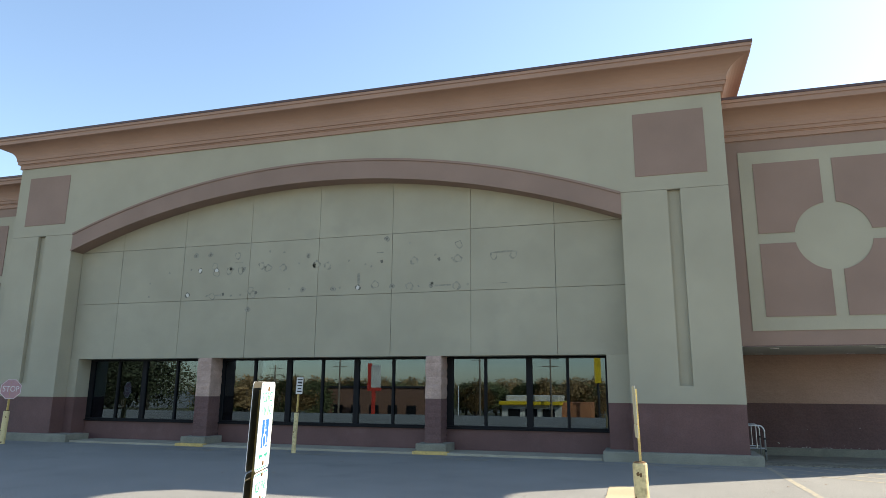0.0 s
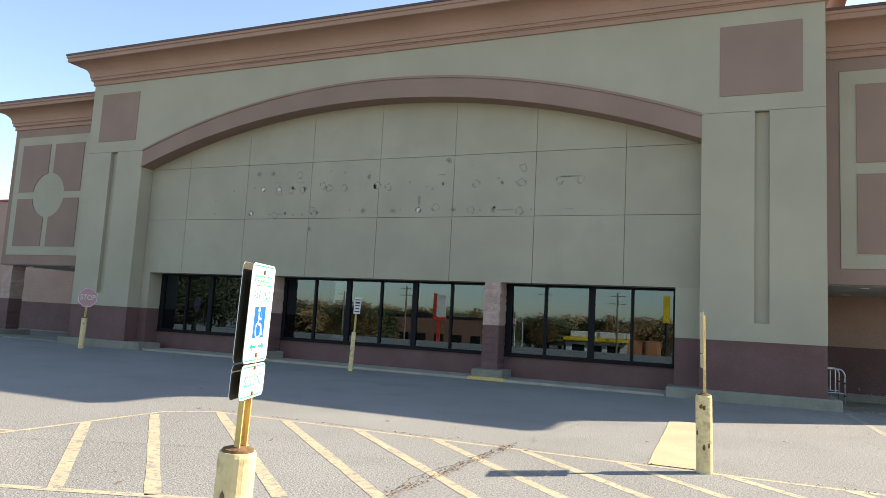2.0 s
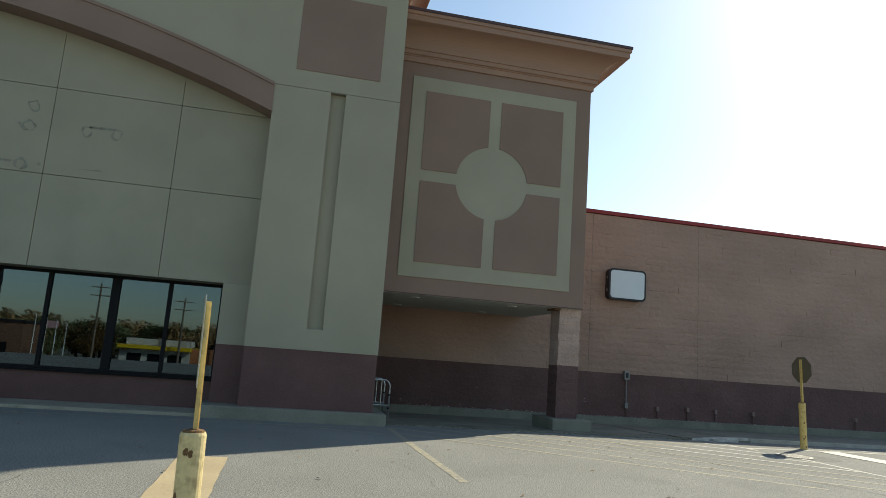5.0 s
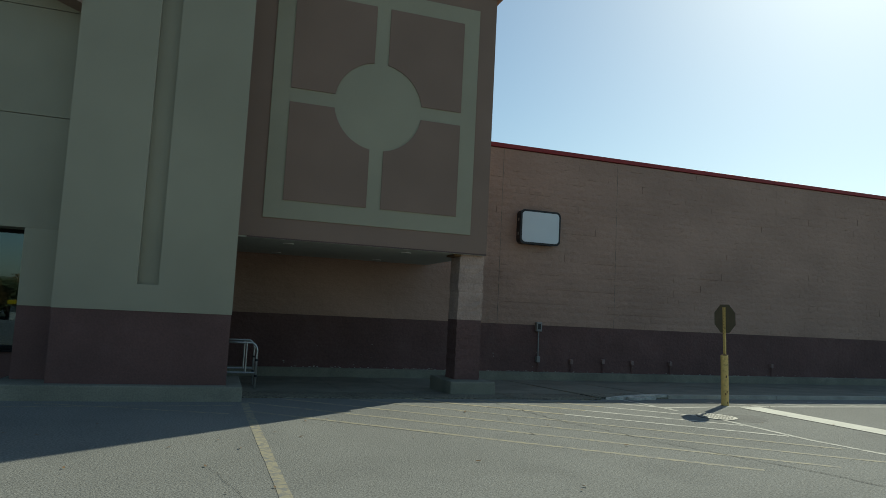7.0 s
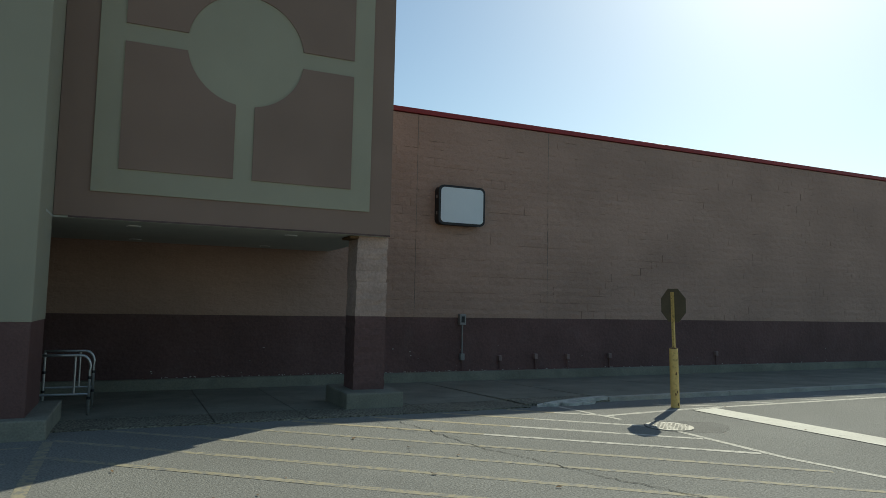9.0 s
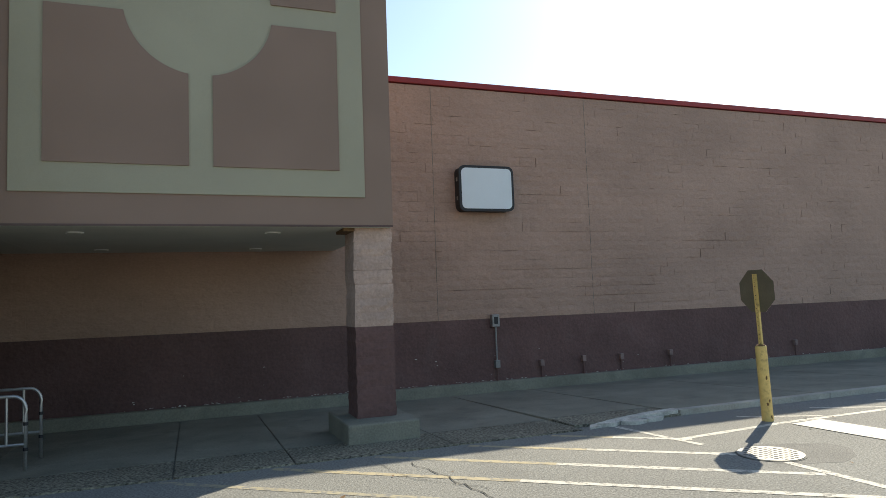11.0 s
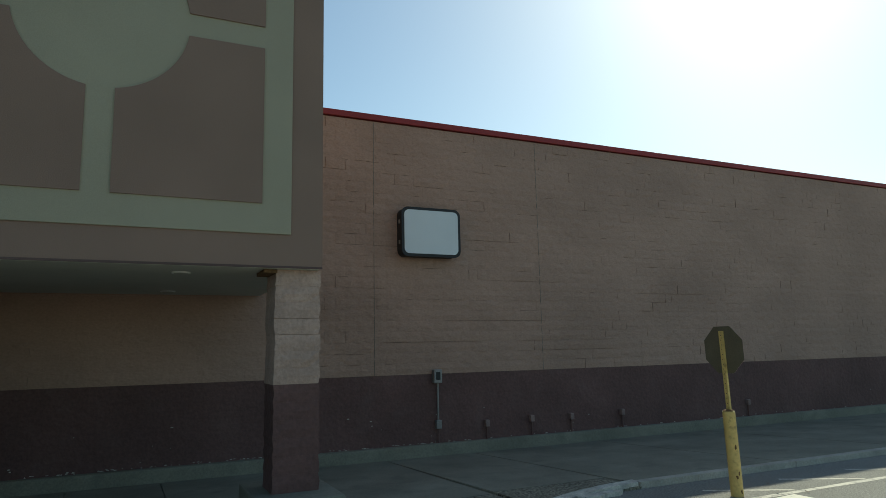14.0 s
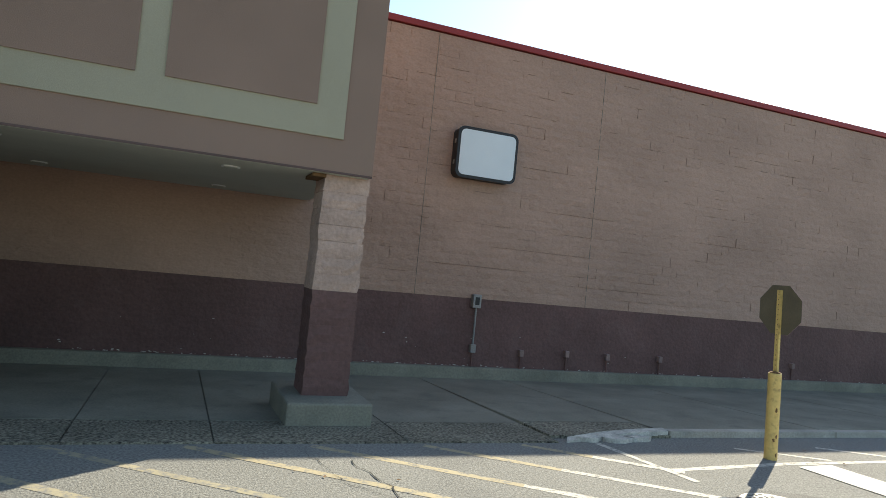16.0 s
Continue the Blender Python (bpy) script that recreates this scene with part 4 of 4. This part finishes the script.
# ---- manhole ----
mh = empty("manhole_cover", "round pale cast iron manhole cover in asphalt", "manhole", (10.62, 16.64, 0))
circ = [(math.cos(k * math.tau / 36), math.sin(k * math.tau / 36)) for k in range(36)]
part("rim", flat([(0.36 * a, 0.36 * b) for a, b in circ], -0.02, 0.006), IRON_PIT, mh)
part("lid", flat([(0.34 * a, 0.34 * b) for a, b in circ], -0.02, 0.012), IRON, mh)
for i in range(-4, 5):
    for j in range(-4, 5):
        if math.hypot(i, j) * 0.07 < 0.29:
            h_ = 0.022 if (i + j) % 2 else 0.012
            w_ = 0.034 - h_
            part("grip_pocket", box(i * 0.07 - h_, i * 0.07 + h_, j * 0.07 - w_, j * 0.07 + w_, 0.0, 0.0145), IRON_PIT, mh)

# ---- blank sign cabinet on the long wall ----
cab = empty("sign_cabinet", "blank white illuminated-sign cabinet with dark rounded frame", "sign", (10.55, WALL, 4.115))
cw, ch = 1.24, 0.95
part("body", prism(rounded(cw, ch, 0.13), -0.27, 0.0), CAB_FRAME, cab, "dark bronze cabinet")
part("rim", prism(rounded(cw + 0.02, ch + 0.02, 0.135), -0.275, -0.235), CAB_FRAME, cab)
fc = part("face", prism(rounded(cw - 0.09, ch - 0.09, 0.10), -0.282, -0.276), CAB_FACE, cab, "blank white plastic face")
for zz in (-0.2, 0.2):
    part("latch", box(-cw / 2 - 0.012, -cw / 2, -0.17, -0.11, zz - 0.04, zz + 0.04, 0.004), CONDUIT, cab)

# ---- electric box, conduit and capped stubs at the wall foot ----
eb = empty("outlet_box", "grey electrical box with conduit on a maroon wall", "electrical box", (10.70, WALL, 0))
part("meter_box", box(-0.085, 0.085, -0.13, 0.0, 1.20, 1.46, 0.012), CONDUIT, eb)
part("dark_window", box(-0.045, 0.045, -0.137, -0.128, 1.26, 1.41, 0.004), SIGN_BLACK, eb)
part("conduit", tube([(0.02, -0.05, 0.45), (0.02, -0.05, 1.21)], 0.019, 10), CONDUIT, eb)
part("junction_box", box(-0.035, 0.075, -0.10, 0.0, 0.34, 0.50, 0.01), CONDUIT, eb)
part("lower_pipe", tube([(0.02, -0.05, 0.06), (0.02, -0.05, 0.35)], 0.016, 8), MAROON, eb)
for x, hh in ((11.78, 0.44), (12.83, 0.47), (13.82, 0.45), (15.18, 0.46), (19.08, 0.47)):
    st = empty("pipe_stub", "capped pipe stub with small outlet box on the wall", "pipe stub", (x, WALL, 0), "pipe stubs")
    part("pipe", tube([(0, -0.045, 0.05), (0, -0.045, hh - 0.1)], 0.018, 8), MAROON, st)
    part("outlet", box(-0.045, 0.045, -0.10, 0.0, hh - 0.13, hh, 0.01), STUB, st)

# ---- bicycle rack by the pier ----
rack = empty("cart_rail", "bent galvanised pipe rail with uprights under the canopy", "rail", (-0.02, 0, 0))


def hoop(y, nm):
    """One bent rail: two legs, a top bar rounded at the outer end, a low bar and an inner upright."""
    pts = [(2.86, y, -0.08), (2.86, y, 0.62)] + [(2.73 + 0.13 * math.cos(radians(a)), y, 0.69 + 0.16 * math.sin(radians(a))) for a in range(0, 91, 15)] + [(2.5, y, 0.85), (2.17, y, 0.85)]
    smooth(part(nm, tube(pts, 0.021, 10), STEEL, rack))
    part("end_leg", tube([(2.17, y, -0.08), (2.17, y, 0.86)], 0.021, 10), STEEL, rack)
    part("cross_bar", tube([(2.17, y, 0.28), (2.86, y, 0.28)], 0.017, 8), STEEL, rack)
    part("upright", tube([(2.66, y, 0.28), (2.66, y, 0.84)], 0.017, 8), STEEL, rack)
    for x, zz in ((2.86, 0.22), (2.86, 0.52), (2.17, 0.52), (2.17, 0.22)):
        part("collar", tube([(x, y, zz - 0.02), (x, y, zz + 0.02)], 0.028, 10), CAB_FRAME, rack)


hoop(20.25, "hoop")
hoop(21.12, "hoop")

# ---- fallen leaves ----
bm = bmesh.new()
rnd = random.Random(11)
for k in range(150):
    x, y = rnd.uniform(-9, 13), rnd.uniform(5, 18.4)
    s, a = rnd.uniform(0.015, 0.04), rnd.uniform(0, 6.3)
    vs = []
    for j, (u, v, w) in enumerate(((-1, 0, 0.2), (-0.3, 0.5, 0.6), (0.6, 0.35, 0.4), (1.1, 0, 0.9), (0.5, -0.4, 0.5), (-0.4, -0.5, 0.2))):
        vs.append(bm.verts.new((x + s * (u * math.cos(a) - v * math.sin(a)), y + s * (u * math.sin(a) + v * math.cos(a)), 0.009 + s * 0.5 * w)))
    bm.faces.new(vs)
tagged(part("fallen_leaves", bm, LEAF_DRY), "scattered dry brown leaves on asphalt", "leaves", kind="stuff")


# ---- across the street, seen in the panes ----
def tree(x, y, z, height, leaf, seed, label, low=0.16, spread=0.085):
    """A tapered trunk with limbs, and a crown of small leaf sprays about the limb ends; low: where the limbs begin."""
    rnd = random.Random(seed)
    ob = empty("tree", label, "tree", (x, y, z), "street trees")
    bm = bmesh.new()
    add_tube(bm, [(0, 0, -0.3), (0.1, 0.05, height * 0.25), (0.0, 0.1, height * 0.5), (0.1, 0, height * 0.8)], [0.3, 0.24, 0.16, 0.05], 8)
    tips = []
    for k in range(15):
        a, e = rnd.uniform(0, 6.3), rnd.uniform(0.05, 1.0)
        L = height * rnd.uniform(0.2, 0.36)
        p0 = Vector((0.05, 0.05, height * rnd.uniform(low, 0.62)))
        p1 = p0 + Vector((math.cos(a) * math.cos(e), math.sin(a) * math.cos(e), math.sin(e))) * L
        add_tube(bm, [p0, p0.lerp(p1, 0.5) + Vector((0, 0, 0.2)), p1], [0.11, 0.07, 0.02], 5)
        tips.append(p1)
    tips.append(Vector((0.1, 0, height * 0.82)))
    part("trunk", bm, BARK, ob)
    bm = bmesh.new()
    for t in tips:
        for k in range(210):
            d = Vector((rnd.gauss(0, 1), rnd.gauss(0, 1), rnd.gauss(0, 0.8))) * height * spread
            p, s = t + d, rnd.uniform(0.12, 0.3)
            u = Vector((rnd.gauss(0, 1), rnd.gauss(0, 1), rnd.gauss(0, 1))).normalized()
            w = u.orthogonal().normalized()
            bm.faces.new([bm.verts.new(p + q) for q in (u * s, w * s * 0.6, -u * s, -w * s * 0.6)])
    part("crown", bm, leaf, ob)
    return ob


kinds = [tree(-60, -66, -3.2, 7.6, LEAF_A, 1, "autumn-brown street tree across the road"), tree(-50, -72, -3.2, 6.8, LEAF_B, 2, "dull green street tree across the road"),
         tree(-85, -50, -3.2, 15.0, LEAF_C, 3, "tall dark green tree beside the lot", 0.08, 0.1)]
rnd = random.Random(21)
for k in range(150):
    x = -128 + 1.15 * k + rnd.uniform(-1.5, 1.5)
    src = kinds[rnd.choice((0, 0, 1))] if x > -77 else kinds[rnd.choice((2, 2, 2, 1))]
    copy_thing(src, pose(x, rnd.uniform(-100, -76) if x > -77 else rnd.uniform(-58, -40), -3.2, 0, 0, rnd.uniform(0, 360)))
for k in range(15):
    copy_thing(kinds[(0, 0, 1)[k % 3]], pose(-78 + 1.75 * k + rnd.uniform(-0.7, 0.7), rnd.uniform(-72, -63), -3.2, 0, 0, rnd.uniform(0, 360)))
# added strip of dark ground, only to darken the reflection in the panes
verge = [(-160, -57), (-160, -120), (90, -120), (90, -57)]
tagged(part("verge", flat(verge[::-1], -3.4, -3.19), DARK_GROUND), "added dark brown-green ground strip that dims the panes' reflections", "grass", kind="structure")


def utility_pole(x, y, h):
    ob = empty("utility_pole", "weathered wooden utility pole with cross-arms", "utility pole", (x, y, -3.2), "utility poles")
    part("pole", tube([(0, 0, 0), (0, 0, h)], [0.17, 0.11], 10), WOOD_POLE, ob)
    for zz in (h - 0.5, h - 1.6):
        part("cross_arm", box(-1.2, 1.2, -0.06, 0.06, zz - 0.06, zz + 0.06), WOOD_POLE, ob)
    return ob


for x, h in ((-47.8, 10.3), (-59.6, 9.0), (-24.5, 11.2), (-13.8, 10.2), (-86, 11)):
    utility_pole(x, -62, h)
rs = empty("pylon_sign", "red framed roadside pylon sign with white panel", "sign", (-41.7, -62, -3.2))
part("leg", box(-0.35, 0.15, -0.2, 0.2, 0, 5.2), RED_SIGN, rs)
part("frame_side", box(-1.1, -0.55, -0.25, 0.25, 4.9, 9.2), RED_SIGN, rs)
part("frame_bottom", box(-0.55, 1.1, -0.25, 0.25, 4.9, 5.4), RED_SIGN, rs)
part("panel", box(-0.5, 1.0, -0.2, 0.2, 5.42, 8.9), SHOP_PALE, rs)
ys_ = empty("pylon_sign", "tall yellow roadside pylon sign on a dark pole", "sign", (-7.0, -62, -3.2))
part("pole", tube([(0, 0, 0), (0, 0, 7)], 0.16, 10), CAB_FRAME, ys_)
part("panel", box(-0.45, 0.45, -0.2, 0.2, 6.2, 10.0), YELLOW_SIGN, ys_)
shop = empty("restaurant", "low pale restaurant with yellow eaves and orange wing", "building", (-17, -64, -3.2))
part("wall", box(-4.6, 4.4, -8, 0, 0, 3.0), SHOP_PALE, shop)
part("eaves", box(-4.8, 4.6, -8.2, 0.9, 3.0, 3.5, 0.05), YELLOW_SIGN, shop)
part("roof", box(-4.0, 4.0, -7.5, -0.3, 3.5, 4.4, 0.1), SHOP_PALE, shop)
part("wing", box(4.42, 8.6, -8, -0.5, 0, 3.4), SHOP_ORANGE, shop)
for k in range(3):
    part("window", box(-3.6 + 2.6 * k, -1.8 + 2.6 * k, 0.0, 0.04, 1.0, 2.4), FRAME, shop)
bank = empty("brick_building", "long low brown brick building across the road", "building", (-44, -68, -3.2))
part("wall", box(-9, 9, -8, 0, 0, 5.4), BROWN_BRICK, bank)
part("roof", box(-9.2, 9.2, -8.2, 0.2, 5.4, 5.7), CAB_FRAME, bank)
for k in range(5):
    part("window", box(-7.6 + 3.3 * k, -5.9 + 3.3 * k, 0.0, 0.05, 1.0, 2.6), FRAME, bank)
fence = empty("rail_fence", "white railing along the street", "fence", (-16, -57, -3.2))
for k in range(15):
    part("post", box(-14 + 2 * k - 0.05, -14 + 2 * k + 0.05, -0.05, 0.05, 0, 1.1), SIGN_WHITE, fence)
for zz in (0.55, 1.05):
    part("rail", box(-14, 14, -0.04, 0.04, zz - 0.04, zz + 0.04), SIGN_WHITE, fence)
for k, x in enumerate((-31, -29.7, -28.5, -27.3)):
    fp = empty("flagpole", "tall slim white metal flagpole across the street", "flagpole", (x, -60, -3.2), "flagpoles")
    part("pole", tube([(0, 0, 0), (0, 0, 6.6 - 0.3 * k)], [0.07, 0.04], 8), SIGN_WHITE, fp)
    if k == 1:
        part("flag", box(0.05, 1.4, -0.02, 0.02, 4.9, 5.8), STOP_RED, fp, "faded red and white flag")

# ---- blocks of the long wall, nearest to the walk ----
rnd = random.Random(8)
joined = bmesh.new()
count = 0
z0_ = 1.375
rows_n = round((6.32 - z0_) / BLOCK_H)
bh = (6.32 - z0_) / rows_n


def add_block(bm, x, w, z, h, off, rough):
    g = 0.003 if rnd.random() < 0.05 else 0.0005
    edge = 1.0 if g > 0.001 else 0.2
    nx = 3
    f = [[bm.verts.new((x + g + (w - 2 * g) * i / nx, WALL + off * edge + rnd.uniform(-rough, rough) * (1 if j == 1 else edge) + (-rough if 0 < i < nx and j == 1 else 0), z + g + (h - 2 * g) * j / 2)) for j in range(3)] for i in range(nx + 1)]
    for i in range(nx):
        for j in range(2):
            bm.faces.new((f[i][j], f[i + 1][j], f[i + 1][j + 1], f[i][j + 1]))
    ring = [f[i][0] for i in range(nx + 1)] + [f[nx][1], f[nx][2]] + [f[i][2] for i in range(nx - 1, -1, -1)] + [f[0][1]]
    back = [bm.verts.new((v.co.x, WALL + 0.052, v.co.z)) for v in ring]
    for k in range(len(ring)):
        j = (k + 1) % len(ring)
        bm.faces.new((ring[k], back[k], back[j], ring[j]))


for r in range(rows_n):
    x = -0.11 - (BLOCK_W / 2 if r % 2 else 0)
    while x < 34:
        a, b = max(x, -0.11), x + BLOCK_W
        z = z0_ + r * bh
        if 8.0 <= a < 14.2 and r < 19 and count < 300 and b - a > 0.39:
            ob = new("block", block_mesh(BLOCK_W, bh, 0.06, 0.009, TAN, rnd.randrange(18)))
            ob.parent = wall_e
            ob.location = (a, WALL + rnd.uniform(-0.001, 0.0015), z)
            count += 1
        else:
            add_block(joined, a, b - a, z, bh, rnd.uniform(-0.003, 0.004), 0.007)
        x = b
tagged(part("block_courses", joined, TAN, wall_e), kind="stuff")
part("wall_face", box(34.0, 75, WALL, WALL + 0.055, 1.376, 6.32), TAN, wall_e)
part("wall_face", box(-80, XL - 0.01, WALL, WALL + 0.055, 1.376, 6.32), TAN, wall_w)
for x in (9.45, 13.2):
    part("control_joint", box(x - 0.004, x + 0.004, WALL - 0.010, WALL + 0.01, 1.38, 6.3), JOINT, wall_e)

# flakes of lost paint along the footing
rnd = random.Random(4)
bm = bmesh.new()
for k in range(170):
    x = rnd.uniform(3.5, 12) if k < 120 else rnd.uniform(12, 24)
    z = 0.075 + abs(rnd.gauss(0, 0.012)) if k % 9 else rnd.uniform(0.1, 0.7)
    a, b = rnd.uniform(0.006, 0.03), rnd.uniform(0.003, 0.007)
    bm.faces.new([bm.verts.new((x + u * a, WALL - 0.0065, z + v * b * rnd.uniform(0.5, 1.4))) for u, v in ((-1, -0.6), (0.2, -1), (1, -0.3), (0.7, 0.8), (-0.4, 1))])
tagged(part("paint_flakes", bm, SPOT_PALE, wall_e), kind="stuff")
# weeds and grit in the cracks
bm = bmesh.new()
for k in range(700):
    t = rnd.random()
    x, y = (-2.3 - 0.2 * t + rnd.gauss(0, 0.05), 9.6 - 3 * t) if k % 3 else (rnd.uniform(-7, 2.2), 9.5 + rnd.gauss(0, 0.03))
    a, s_ = rnd.uniform(0, 6.3), rnd.uniform(0.006, 0.016)
    p = Vector((x, y, 0.008))
    d, e = Vector((math.cos(a), math.sin(a), 0)) * s_, Vector((-math.sin(a), math.cos(a), 0)) * s_ * 0.5
    bm.faces.new([bm.verts.new(q) for q in (p - d, p + e + Vector((0, 0, s_ * 0.6)), p + d, p - e)])
tagged(part("grit", bm, LEAF_DRY), "dry grit and weeds along asphalt cracks", "debris", kind="stuff")

# joints between the painted blocks and shadows under courses, as dark strips: level runs, a few stepped cracks
rnd = random.Random(17)
bm = bmesh.new()
Y0 = WALL - 0.0105


def level_joint_shade(x, z, length):
    n = max(3, int(length / 0.09))
    low, high = [], []
    for k in range(n + 1):
        t = k / n
        w = rnd.uniform(0.001, 0.005) * (0.35 if k in (0, n) else 1.0)
        zz = z + rnd.uniform(-0.004, 0.004)
        low.append((x + length * t, zz - w))
        high.append((x + length * t, zz + w * 0.6))
    add_prism(bm, low + high[::-1], Y0, WALL + 0.01)


def upright_joint(x, z, h):
    w = rnd.uniform(0.002, 0.005)
    add_prism(bm, [(x - w, z), (x + w, z), (x + w * rnd.uniform(0.3, 1.4), z + h * 0.5), (x + w * 0.7, z + h), (x - w * 0.6, z + h)], Y0, WALL + 0.01)


for k in range(240):
    row = min(rows_n - 1, int(rows_n * rnd.random() ** 1.45))
    x = 8.0 + 17 * rnd.random() ** 1.35
    x = -0.11 + round((x + 0.11) / 0.2) * 0.2
    z = z0_ + row * bh
    if rnd.random() < 0.9:
        level_joint_shade(x + rnd.uniform(-0.08, 0.08), z, rnd.choice((0.08, 0.12, 0.16, 0.2, 0.3, 0.4)))
    else:
        upright_joint(x, z, bh)
# stepped cracks in the middle of the wall
for x0, r0, steps in ((15.9, 6, 3), (12.6, 2, 2)):
    for k in range(steps):
        level_joint_shade(x0 + 0.4 * k, z0_ + (r0 + k) * bh, 0.4)
        upright_joint(x0 + 0.4 * (k + 1), z0_ + (r0 + k) * bh, bh)
for row, x, length in ((5, 10.9, 2.4), (9, 12.0, 1.7), (3, 9.6, 1.9), (2, 13.0, 2.2), (13, 11.4, 1.3), (8, 15.8, 2.1)):
    level_joint_shade(x, z0_ + row * bh, length)
tagged(part("open_joints", bm, GAP_SHADE, wall_e), kind="stuff")
